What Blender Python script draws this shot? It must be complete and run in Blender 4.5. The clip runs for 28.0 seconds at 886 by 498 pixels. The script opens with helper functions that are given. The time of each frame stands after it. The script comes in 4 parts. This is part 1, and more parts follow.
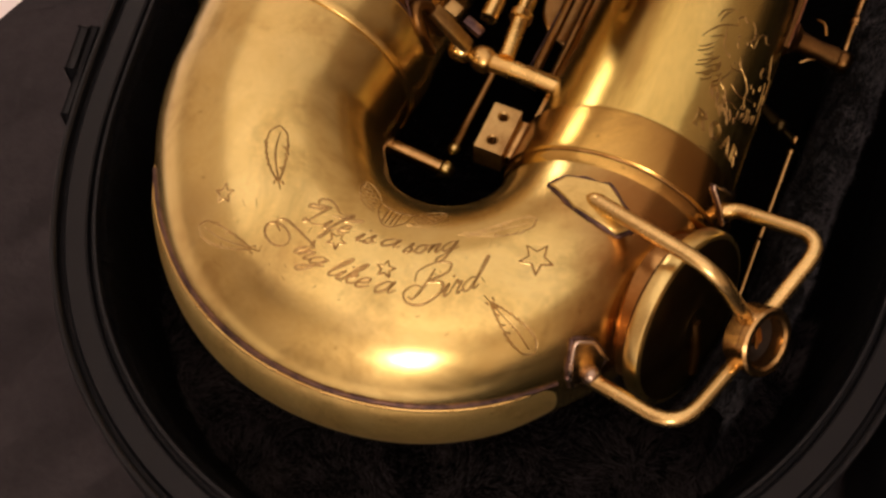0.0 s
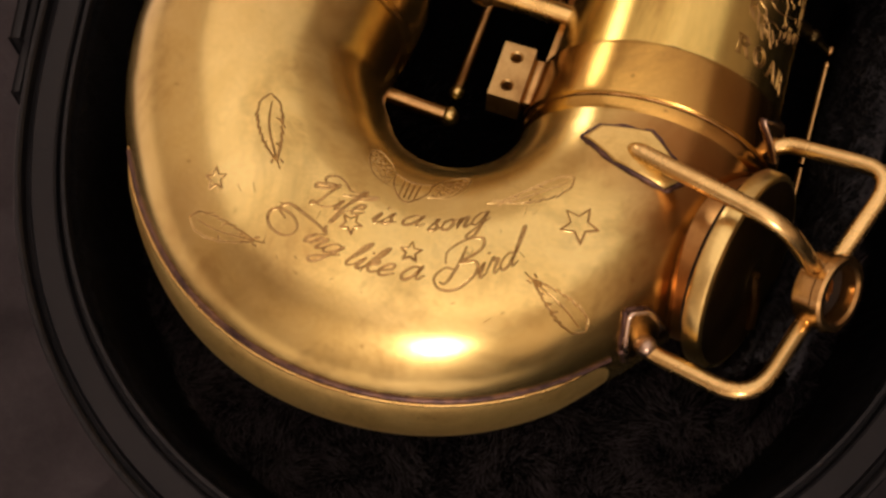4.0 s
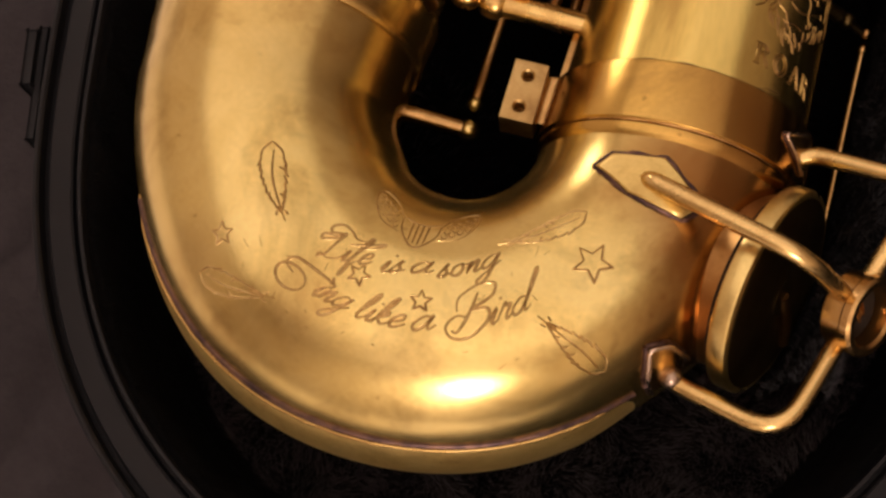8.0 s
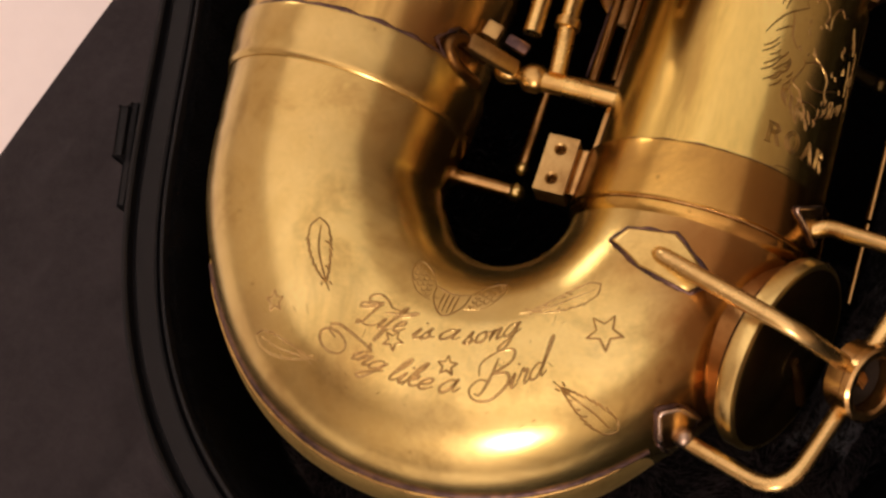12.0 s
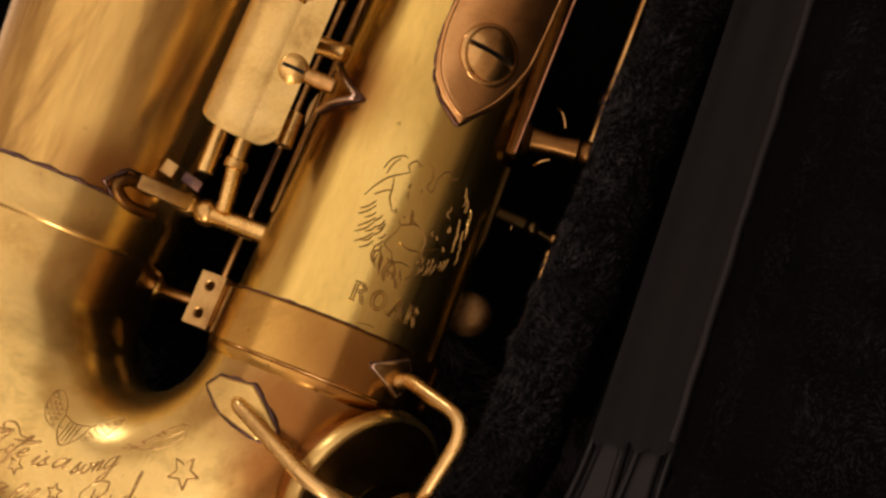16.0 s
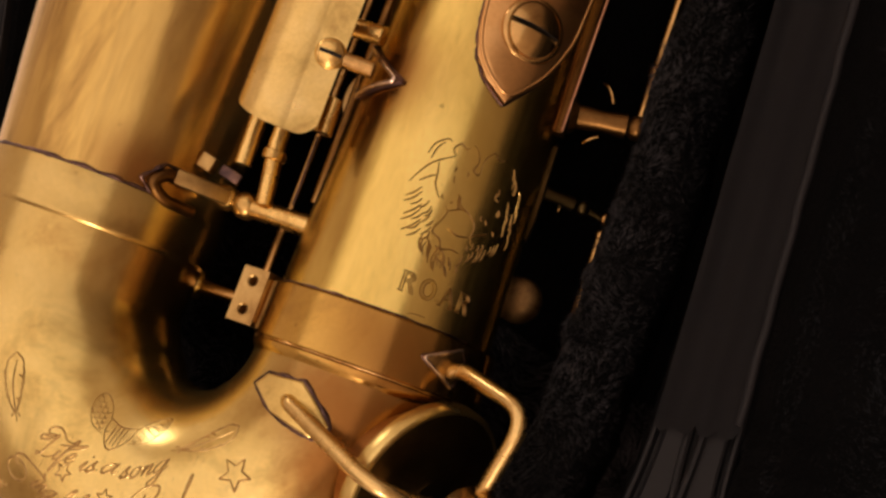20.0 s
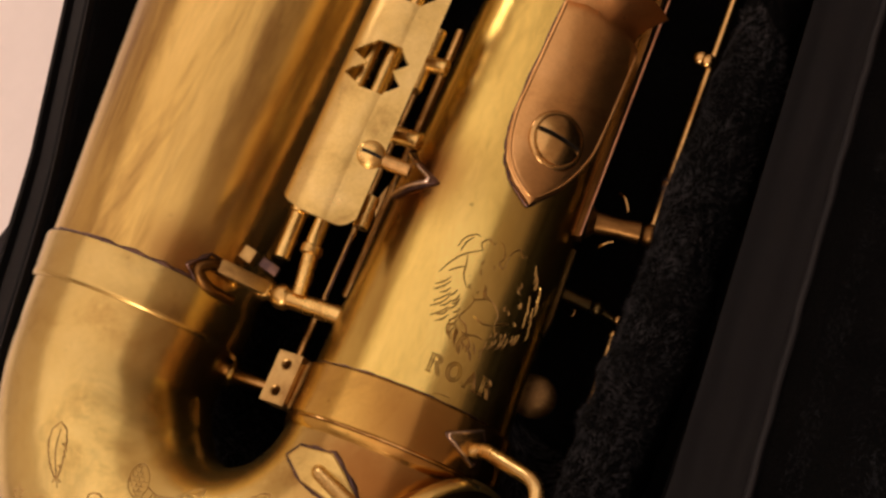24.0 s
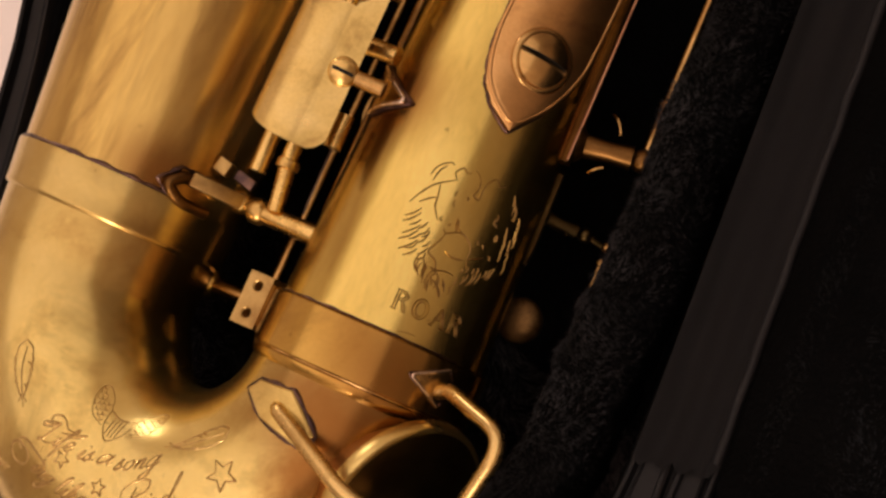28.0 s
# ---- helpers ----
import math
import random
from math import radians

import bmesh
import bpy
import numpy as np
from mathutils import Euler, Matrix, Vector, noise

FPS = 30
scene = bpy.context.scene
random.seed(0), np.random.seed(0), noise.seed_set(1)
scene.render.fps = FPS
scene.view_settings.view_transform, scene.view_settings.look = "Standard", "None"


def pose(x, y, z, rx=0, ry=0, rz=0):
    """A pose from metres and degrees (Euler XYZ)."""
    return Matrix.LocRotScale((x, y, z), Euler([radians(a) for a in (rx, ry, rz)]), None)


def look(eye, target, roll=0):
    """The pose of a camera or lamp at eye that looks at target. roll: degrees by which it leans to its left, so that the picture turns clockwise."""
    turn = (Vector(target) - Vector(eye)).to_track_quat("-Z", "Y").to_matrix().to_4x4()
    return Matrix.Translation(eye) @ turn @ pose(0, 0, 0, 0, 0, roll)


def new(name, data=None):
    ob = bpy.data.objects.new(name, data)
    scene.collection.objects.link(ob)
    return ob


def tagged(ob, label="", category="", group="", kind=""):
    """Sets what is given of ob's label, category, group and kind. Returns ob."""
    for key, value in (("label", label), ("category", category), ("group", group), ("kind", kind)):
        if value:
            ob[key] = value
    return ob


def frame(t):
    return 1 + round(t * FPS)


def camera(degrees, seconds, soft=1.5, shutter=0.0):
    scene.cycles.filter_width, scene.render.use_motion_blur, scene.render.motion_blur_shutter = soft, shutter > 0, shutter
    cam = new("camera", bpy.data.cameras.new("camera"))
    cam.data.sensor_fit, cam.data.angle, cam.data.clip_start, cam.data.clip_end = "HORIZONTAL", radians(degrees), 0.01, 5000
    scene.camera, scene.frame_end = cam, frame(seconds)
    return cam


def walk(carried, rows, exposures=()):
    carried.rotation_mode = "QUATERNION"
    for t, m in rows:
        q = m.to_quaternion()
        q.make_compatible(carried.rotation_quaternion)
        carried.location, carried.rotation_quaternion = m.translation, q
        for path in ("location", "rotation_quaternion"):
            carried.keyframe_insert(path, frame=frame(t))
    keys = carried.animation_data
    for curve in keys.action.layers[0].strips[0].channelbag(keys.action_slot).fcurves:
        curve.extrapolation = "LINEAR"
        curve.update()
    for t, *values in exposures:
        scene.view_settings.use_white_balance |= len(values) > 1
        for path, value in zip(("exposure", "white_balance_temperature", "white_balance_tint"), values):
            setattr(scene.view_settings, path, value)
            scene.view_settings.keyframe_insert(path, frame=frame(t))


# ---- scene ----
cam = camera(40.10, 28.0, soft=2.7)
PATH = [
    (0, (0.06925, -0.15652, 0.36735), (0.01421, -0.03314, 0.09949), -0.24),
    (0.5, (0.05710, -0.15119, 0.36314), (0.01330, -0.03755, 0.08897), 1.65),
    (1, (0.05076, -0.14187, 0.35744), (0.01073, -0.03000, 0.08197), 2.08),
    (1.5, (0.04558, -0.13701, 0.34929), (0.00768, -0.02911, 0.07195), 2.14),
    (2, (0.04270, -0.13472, 0.34435), (0.00240, -0.03115, 0.06570), 0.09),
    (2.5, (0.04064, -0.13224, 0.34225), (0.00759, -0.02809, 0.06286), 1.77),
    (3, (0.03535, -0.12941, 0.34627), (0.00151, -0.02500, 0.06707), 0.47),
    (3.5, (0.04027, -0.13336, 0.34361), (0.00558, -0.02841, 0.06471), 0.12),
    (5.5, (0.04234, -0.12882, 0.34498), (0.00490, -0.02709, 0.06525), -2.28),
    (6, (0.04296, -0.11676, 0.34616), (0.00059, -0.02450, 0.06386), -7.28),
    (6.5, (0.04222, -0.10678, 0.34506), (-0.00907, -0.02126, 0.06212), -14.50),
    (7, (0.04465, -0.09818, 0.34568), (-0.00288, -0.01465, 0.06149), -14.05),
    (7.5, (0.04617, -0.10188, 0.34415), (-0.00302, -0.02072, 0.05955), -15.85),
    (8, (0.04790, -0.10241, 0.34669), (-0.00105, -0.02263, 0.06167), -15.66),
    (8.5, (0.04841, -0.10481, 0.34678), (-0.00062, -0.02857, 0.06080), -16.37),
    (9, (0.05152, -0.10429, 0.34745), (0.00136, -0.02822, 0.06162), -17.21),
    (9.5, (0.05340, -0.10679, 0.34895), (-0.00126, -0.03080, 0.06392), -19.58),
    (10, (0.05450, -0.10590, 0.35029), (-0.00140, -0.03289, 0.06473), -21.49),
    (10.5, (0.05695, -0.10846, 0.35227), (-0.00691, -0.03387, 0.06879), -24.02),
    (11, (0.05787, -0.10357, 0.35857), (-0.00833, -0.03144, 0.07499), -25.54),
    (11.5, (0.06236, -0.09247, 0.36322), (-0.01351, -0.02343, 0.08131), -31.28),
    (13.5, (0.12929, -0.07134, 0.39494), (0.03577, 0.00196, 0.11947), -32.14),
    (14, (0.14765, -0.06168, 0.39100), (0.04372, 0.01517, 0.12027), -33.66),
    (14.5, (0.17344, -0.04845, 0.38144), (0.06290, 0.01660, 0.11024), -40.58),
    (15, (0.20163, -0.01387, 0.39048), (0.10109, 0.04757, 0.11459), -38.67),
    (15.5, (0.19251, -0.01214, 0.38335), (0.08039, 0.03941, 0.10990), -45.07),
    (16, (0.18821, -0.00462, 0.37647), (0.07685, 0.04349, 0.10209), -46.69),
    (16.5, (0.18948, -0.00117, 0.37733), (0.07964, 0.04744, 0.10242), -46.74),
    (17, (0.18376, -0.00376, 0.37299), (0.07242, 0.03939, 0.09777), -50.31),
    (17.5, (0.17964, -0.00434, 0.36950), (0.06536, 0.03880, 0.09549), -51.35),
    (18, (0.17444, 0.00007, 0.36596), (0.05661, 0.04582, 0.09389), -51.39),
    (18.5, (0.17240, -0.00147, 0.36407), (0.05617, 0.04551, 0.09152), -51.00),
    (19, (0.17498, -0.00179, 0.36513), (0.05768, 0.04104, 0.09236), -52.55),
    (19.5, (0.17746, -0.00298, 0.36623), (0.06042, 0.03928, 0.09325), -52.42),
    (20, (0.18023, -0.00422, 0.36843), (0.06308, 0.03763, 0.09544), -52.26),
    (20.5, (0.18275, -0.00641, 0.37046), (0.06111, 0.03522, 0.09940), -52.40),
    (21, (0.18776, -0.00971, 0.37372), (0.06410, 0.03534, 0.10413), -51.73),
    (21.5, (0.18659, -0.01209, 0.37464), (0.06044, 0.03226, 0.10609), -53.14),
    (23.5, (0.18067, -0.02376, 0.37432), (0.05470, 0.03550, 0.10857), -47.31),
    (24, (0.18779, -0.02772, 0.38597), (0.06101, 0.05007, 0.12544), -39.55),
    (24.5, (0.19444, -0.03285, 0.39382), (0.06904, 0.04067, 0.13139), -39.01),
    (25, (0.19783, -0.02925, 0.39283), (0.07344, 0.03588, 0.12772), -41.61),
    (25.5, (0.19321, -0.02137, 0.37970), (0.06996, 0.03105, 0.11126), -45.06),
    (26, (0.19146, -0.01064, 0.37417), (0.06724, 0.04111, 0.10604), -45.62),
    (26.5, (0.19213, -0.00787, 0.37431), (0.06557, 0.04007, 0.10657), -47.61),
    (27, (0.19170, -0.00015, 0.37025), (0.06325, 0.03942, 0.10204), -50.72),
    (27.5, (0.19257, 0.00976, 0.37001), (0.06320, 0.04715, 0.10194), -51.43),
    (28, (0.19485, 0.00923, 0.37053), (0.06496, 0.04211, 0.10211), -53.43),
]
walk(cam, [(t, look(eye, target, roll)) for t, eye, target, roll in PATH], [(0, 0.0, 5850, 10), (11.5, 0.0, 5780, 10), (13.5, 0.0, 5700, 9), (15, -0.04, 5950, 10), (17, -0.06, 6150, 10), (28, -0.06, 6100, 10)])

# ---------------------------------------------------------------- world and light
world = bpy.data.worlds.new("room_world")
scene.world = world
world.use_nodes = True
world.node_tree.nodes["Background"].inputs[0].default_value = (1.0, 0.78, 0.6, 1)
world.node_tree.nodes["Background"].inputs[1].default_value = 0.1


def bulb(name, place, radius, power, colour):
    data = bpy.data.lights.new(name, "POINT")
    data.shadow_soft_size, data.energy, data.color = radius, power, colour
    ob = new(name, data)
    ob.location = place
    return ob


WARM = (1.0, 0.755, 0.60)
bulb("hanging_lamp", (0.40, -1.32, 0.84), 0.125, 33, WARM)
panel = bpy.data.lights.new("ceiling_panel", "AREA")
panel.shape, panel.size, panel.size_y = "RECTANGLE", 2.95, 2.7
panel.energy, panel.color = 16.5, WARM
panel = new("ceiling_panel", panel)
panel.location = (-0.25, 0.38, 1.68)
bulb("hanging_lamp", (-1.10, 0.86, 0.57), 0.15, 8, WARM)

# ---------------------------------------------------------------- materials


def material(name):
    m = bpy.data.materials.new(name)
    m.use_nodes = True
    t = m.node_tree
    return m, t.nodes, t.links, t.nodes["Principled BSDF"]


def node(nodes, kind, **values):
    n = nodes.new(kind)
    for k, v in values.items():
        n.inputs[k.replace("_", " ")].default_value = v
    return n


def ramp(nodes, links, fac, stops):
    r = nodes.new("ShaderNodeValToRGB")
    links.new(fac, r.inputs[0])
    el = r.color_ramp.elements
    while len(el) < len(stops):
        el.new(0.5)
    for e, (p, c) in zip(el, stops):
        e.position, e.color = p, (*c, 1)
    return r.outputs[0]


def brass(name, light, mid, dark, rough=0.3, spot=60.0, bump=0.04, stretch=(1, 1, 1), stains=(), patina=0.35, metal=1.0):
    """Unlacquered, aged brass: cloudy tarnish, brown oxide patches, heat stains round soldered spots, fine brushing."""
    m, n, l, b = material(name)
    co = n.new("ShaderNodeTexCoord")
    mp = n.new("ShaderNodeMapping")
    mp.inputs["Scale"].default_value = stretch
    l.new(co.outputs["Object"], mp.inputs["Vector"])
    big = node(n, "ShaderNodeTexNoise", Scale=spot, Detail=6.0, Roughness=0.66, Distortion=0.4)
    l.new(mp.outputs[0], big.inputs["Vector"])
    wide = node(n, "ShaderNodeTexNoise", Scale=spot * 0.42, Detail=5.0, Roughness=0.7, Distortion=0.8)
    l.new(mp.outputs[0], wide.inputs["Vector"])
    fine = node(n, "ShaderNodeTexNoise", Scale=1100.0, Detail=3.0, Roughness=0.6)
    l.new(mp.outputs[0], fine.inputs["Vector"])
    specks = node(n, "ShaderNodeTexNoise", Scale=420.0, Detail=1.0)
    l.new(co.outputs["Object"], specks.inputs["Vector"])
    col = ramp(n, l, big.outputs["Fac"], [(0.32, dark), (0.47, mid), (0.66, light)])

    def blend(fac, a, colour, mode="MULTIPLY"):
        mix = n.new("ShaderNodeMix")
        mix.data_type, mix.blend_type = "RGBA", mode
        if isinstance(fac, float):
            mix.inputs[0].default_value = fac
        else:
            l.new(fac, mix.inputs[0])
        l.new(a, mix.inputs[6])
        if isinstance(colour, tuple):
            mix.inputs[7].default_value = (*colour, 1)
        else:
            l.new(colour, mix.inputs[7])
        return mix.outputs[2]

    oxide = ramp(n, l, wide.outputs["Fac"], [(0.50, (0, 0, 0)), (0.68, (patina,) * 3)])
    col = blend(oxide, col, tuple(c * 0.62 for c in dark), "MIX")
    col = blend(0.5, col, ramp(n, l, specks.outputs["Fac"], [(0.20, (0.45, 0.38, 0.33)), (0.25, (1, 1, 1))]))
    rub = ramp(n, l, fine.outputs["Fac"], [(0.3, (0.90, 0.88, 0.86)), (0.7, (1, 1, 1))])
    col = blend(0.8, col, rub)
    for place, radius, strength in stains:
        d = n.new("ShaderNodeVectorMath")
        d.operation = "DISTANCE"
        l.new(co.outputs["Object"], d.inputs[0])
        d.inputs[1].default_value = [v * 0.001 for v in place]
        warp = n.new("ShaderNodeMath")
        warp.operation = "MULTIPLY_ADD"
        l.new(wide.outputs["Fac"], warp.inputs[0])
        warp.inputs[1].default_value = -0.012
        l.new(d.outputs["Value"], warp.inputs[2])
        r = n.new("ShaderNodeMapRange")
        r.interpolation_type = "SMOOTHSTEP"
        r.inputs["From Min"].default_value, r.inputs["From Max"].default_value = -0.005, radius * 0.001
        r.inputs["To Min"].default_value, r.inputs["To Max"].default_value = strength, 0.0
        l.new(warp.outputs[0], r.inputs["Value"])
        col = blend(r.outputs[0], col, (0.24, 0.10, 0.022), "MIX")
    l.new(col, b.inputs["Base Color"])
    b.inputs["Metallic"].default_value = metal
    rr = n.new("ShaderNodeMapRange")
    rr.inputs["To Min"].default_value, rr.inputs["To Max"].default_value = rough + 0.10, rough - 0.06
    l.new(big.outputs["Fac"], rr.inputs["Value"])
    l.new(rr.outputs[0], b.inputs["Roughness"])
    bp = node(n, "ShaderNodeBump", Strength=bump, Distance=0.0004)
    l.new(fine.outputs["Fac"], bp.inputs["Height"])
    l.new(bp.outputs[0], b.inputs["Normal"])
    return m


BOW_STAINS = [((-50, 8, 24), 46, 0.30), ((-52, 48, 26), 44, 0.34), ((-28, 12, 10), 30, 0.35), ((-20, -58, 26), 10, 0.25), ((-46, -50, 24), 9, 0.3), ((-36, -62, 18), 12, 0.2), ((44, -10, 29), 17, 0.5), ((56, -4, 27), 22, 0.65), ((62, -40, 12), 18, 0.85), ((70, -12, 14), 26, 0.9), ((-14, 8, 4), 26, 0.6), ((46, 0, 30), 13, 0.35), ((62, -10, 22), 20, 0.75), ((58, -22, 25), 11, 0.7), ((60, -36, 18), 12, 0.75)]
TUBE_STAINS = [((38, 76, 26), 17, 0.9), ((30, 66, 22), 14, 0.7), ((68, 88, 21), 22, 0.3), ((-18, 36, 20), 18, 0.75), ((72, 10, 10), 18, 0.4), ((75, 90, -5), 26, 0.6), ((-18, 70, 16), 26, 0.35), ((-22, 30, 22), 12, 0.8), ((-30, 34, 27), 10, 0.5)]
BRASS = brass("aged_brass", (0.83, 0.68, 0.26), (0.76, 0.60, 0.205), (0.54, 0.38, 0.115), 0.21, 38, stains=BOW_STAINS, patina=0.68, metal=0.98)
GUARD = brass("guard_plate_brass", (0.82, 0.64, 0.23), (0.73, 0.55, 0.18), (0.54, 0.37, 0.11), 0.34, 60, patina=0.4, metal=0.88, bump=0.0)
BRASS_TUBE = brass("aged_brass_tube", (0.82, 0.65, 0.20), (0.72, 0.55, 0.15), (0.50, 0.345, 0.09), 0.20, 36, stretch=(1, 0.3, 1), stains=TUBE_STAINS, patina=0.4)
BRASS_BELL = brass("tarnished_bell_brass", (0.74, 0.54, 0.18), (0.64, 0.45, 0.135), (0.32, 0.19, 0.055), 0.21, 46, stretch=(1, 0.12, 1), stains=TUBE_STAINS, patina=0.85, metal=0.92)
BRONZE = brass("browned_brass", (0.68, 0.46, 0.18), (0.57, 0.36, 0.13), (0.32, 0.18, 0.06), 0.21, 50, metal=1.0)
BRASS_BRIGHT = brass("rubbed_brass", (0.86, 0.63, 0.23), (0.76, 0.53, 0.175), (0.54, 0.34, 0.11), 0.25, 80, bump=0.03)
COPPER = brass("coppery_brass", (0.70, 0.40, 0.24), (0.58, 0.31, 0.18), (0.34, 0.17, 0.12), 0.30, 90)
PALE_EDGE = brass("pale_worn_edge", (0.80, 0.66, 0.52), (0.68, 0.54, 0.42), (0.40, 0.29, 0.22), 0.24, 150)
CUP = brass("clean_rim_brass", (0.84, 0.68, 0.26), (0.80, 0.63, 0.23), (0.70, 0.52, 0.18), 0.27, 30, bump=0.0, patina=0.1)
REDDISH = brass("reddened_brass", (0.66, 0.42, 0.15), (0.57, 0.335, 0.11), (0.37, 0.19, 0.055), 0.30, 70)
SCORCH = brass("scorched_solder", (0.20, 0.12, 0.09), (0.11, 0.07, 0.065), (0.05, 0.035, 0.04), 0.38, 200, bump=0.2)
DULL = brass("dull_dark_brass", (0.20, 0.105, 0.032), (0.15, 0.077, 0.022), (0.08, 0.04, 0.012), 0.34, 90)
# near-black brass: shade and dark reflections are put into its colour
FACE = brass("shade_dark_brass", (0.11, 0.08, 0.03), (0.08, 0.055, 0.02), (0.045, 0.03, 0.012), 0.34, 60, bump=0.0)
STEEL = brass("worn_steel", (0.54, 0.42, 0.31), (0.40, 0.30, 0.22), (0.20, 0.14, 0.10), 0.30, 150)
CLAMP = brass("golden_clamp_brass", (0.70, 0.475, 0.13), (0.60, 0.39, 0.093), (0.39, 0.235, 0.06), 0.17, 26, stains=[((66, 6, 20), 24, 0.85), ((58, 12, 27), 14, 0.45), ((20, 12, 12), 16, 0.5)], patina=0.5)
WIRE_BRASS = brass("smooth_wire_brass", (0.84, 0.63, 0.26), (0.76, 0.55, 0.21), (0.56, 0.37, 0.13), 0.25, 50, bump=0.0)
DARK_CUT = brass("dark_cut", (0.34, 0.21, 0.08), (0.27, 0.16, 0.06), (0.17, 0.09, 0.035), 0.46, 300, bump=0.0)
STRAP = brass("coppery_strap_brass", (0.78, 0.47, 0.19), (0.70, 0.40, 0.145), (0.46, 0.24, 0.085), 0.30, 40)
GROOVE = brass("engraved_cut", (0.50, 0.35, 0.105), (0.40, 0.265, 0.08), (0.25, 0.145, 0.042), 0.27, 300, bump=0.05)


def plain(name, light, dark, rough, scale=200.0, bump=0.1, dist=0.0005, spec=0.5):
    m, n, l, b = material(name)
    co = n.new("ShaderNodeTexCoord")
    a = node(n, "ShaderNodeTexNoise", Scale=scale, Detail=6.0, Roughness=0.65)
    l.new(co.outputs["Object"], a.inputs["Vector"])
    c = node(n, "ShaderNodeTexNoise", Scale=scale * 0.08, Detail=3.0)
    l.new(co.outputs["Object"], c.inputs["Vector"])
    add = n.new("ShaderNodeMath")
    add.operation = "ADD"
    half = n.new("ShaderNodeMath")
    half.operation = "MULTIPLY"
    half.inputs[1].default_value = 0.5
    l.new(a.outputs["Fac"], add.inputs[0])
    l.new(c.outputs["Fac"], add.inputs[1])
    l.new(add.outputs[0], half.inputs[0])
    l.new(ramp(n, l, half.outputs[0], [(0.33, dark), (0.66, light)]), b.inputs["Base Color"])
    b.inputs["Roughness"].default_value = rough
    b.inputs["Specular IOR Level"].default_value = spec
    bp = node(n, "ShaderNodeBump", Strength=bump, Distance=dist)
    l.new(a.outputs["Fac"], bp.inputs["Height"])
    l.new(bp.outputs[0], b.inputs["Normal"])
    return m


PLUSH = plain("black_plush", (0.0030, 0.0030, 0.0034), (0.0007, 0.0007, 0.0008), 0.95, 700, 0.9, 0.003, 0.05)
FUR = plain("plush_fibre", (0.060, 0.056, 0.062), (0.0016, 0.0017, 0.0019), 0.8, 200, 0.0, 0.001, 0.3)
LINING_FUR = plain("lining_fibre", (0.085, 0.073, 0.075), (0.0012, 0.0012, 0.0014), 0.8, 110, 0.0, 0.001, 0.3)
LID_FUR = plain("lid_fibre", (0.030, 0.032, 0.038), (0.0004, 0.0004, 0.0005), 0.85, 170, 0.0, 0.001, 0.2)
PLUSH.node_tree.nodes["Principled BSDF"].inputs["Sheen Weight"].default_value = 0.01
PLASTIC = plain("black_moulded_plastic", (0.0060, 0.0060, 0.0070), (0.0040, 0.0040, 0.0047), 0.5, 500, 0.15, 0.0003, 0.22)
ALUMINIUM = plain("dark_rim_profile", (0.05, 0.046, 0.044), (0.035, 0.032, 0.03), 0.5, 300, 0.1, 0.0003)
FLOOR = plain("dark_grey_cloth", (0.076, 0.067, 0.071), (0.051, 0.045, 0.048), 0.9, 240, 0.4, 0.001, 0.2)
WHITE = plain("white_paint", (0.90, 0.84, 0.82), (0.86, 0.80, 0.78), 0.6, 120, 0.05)
STRIP = plain("dark_vinyl", (0.0078, 0.0078, 0.0094), (0.0054, 0.0054, 0.0066), 0.6, 60, 0.1, 0.0005, 0.25)
LUG = brass("pale_brass", (0.58, 0.41, 0.16), (0.49, 0.33, 0.12), (0.33, 0.20, 0.07), 0.36, 90)
SHEET = brass("sheet_brass", (0.82, 0.63, 0.25), (0.74, 0.55, 0.19), (0.5, 0.34, 0.11), 0.28, 70)
GROOVE_BRIGHT = brass("fresh_cut_brass", (0.74, 0.55, 0.22), (0.64, 0.46, 0.17), (0.46, 0.30, 0.10), 0.30, 300, bump=0.05)
SLOT_SHADE = plain("slot_shade_black", (0.012, 0.012, 0.012), (0.006, 0.006, 0.006), 0.6, 400, 0.1)
FELT = plain("dark_felt", (0.03, 0.022, 0.016), (0.012, 0.009, 0.007), 0.95, 600, 0.6, 0.001, 0.1)
DARK_WALL = plain("dark_surround", (0.060, 0.045, 0.036), (0.035, 0.027, 0.022), 0.6, 40, 0.1)
TAN_WALL = plain("tan_paint", (0.46, 0.38, 0.30), (0.39, 0.32, 0.25), 0.8, 30, 0.05)
WALL = plain("room_paint", (0.72, 0.64, 0.56), (0.64, 0.56, 0.48), 0.8, 30, 0.05)

# ---------------------------------------------------------------- mesh helpers (sizes in millimetres)
MM = 0.001


def mesh_object(name, bm, mat, smooth=True):
    bmesh.ops.recalc_face_normals(bm, faces=bm.faces)
    me = bpy.data.meshes.new(name)
    bm.to_mesh(me)
    bm.free()
    me.materials.append(mat)
    if smooth:
        me.shade_smooth()
        me.set_sharp_from_angle(angle=radians(38))
    return new(name, me)


def part(name, bm, mat, parent, label="", smooth=True):
    ob = mesh_object(name, bm, mat, smooth)
    ob.parent = parent
    if label:
        ob["label"] = label
    return ob


def grid(bm, rows, close_u=False, close_v=False):
    """Faces over rows of points (in millimetres)."""
    vs = [[bm.verts.new(Vector(p) * MM) for p in row] for row in rows]
    nu, nv = len(vs), len(vs[0])
    for i in range(nu if close_u else nu - 1):
        for j in range(nv if close_v else nv - 1):
            q = [vs[i][j], vs[(i + 1) % nu][j], vs[(i + 1) % nu][(j + 1) % nv], vs[i][(j + 1) % nv]]
            bm.faces.new(q)
    return vs


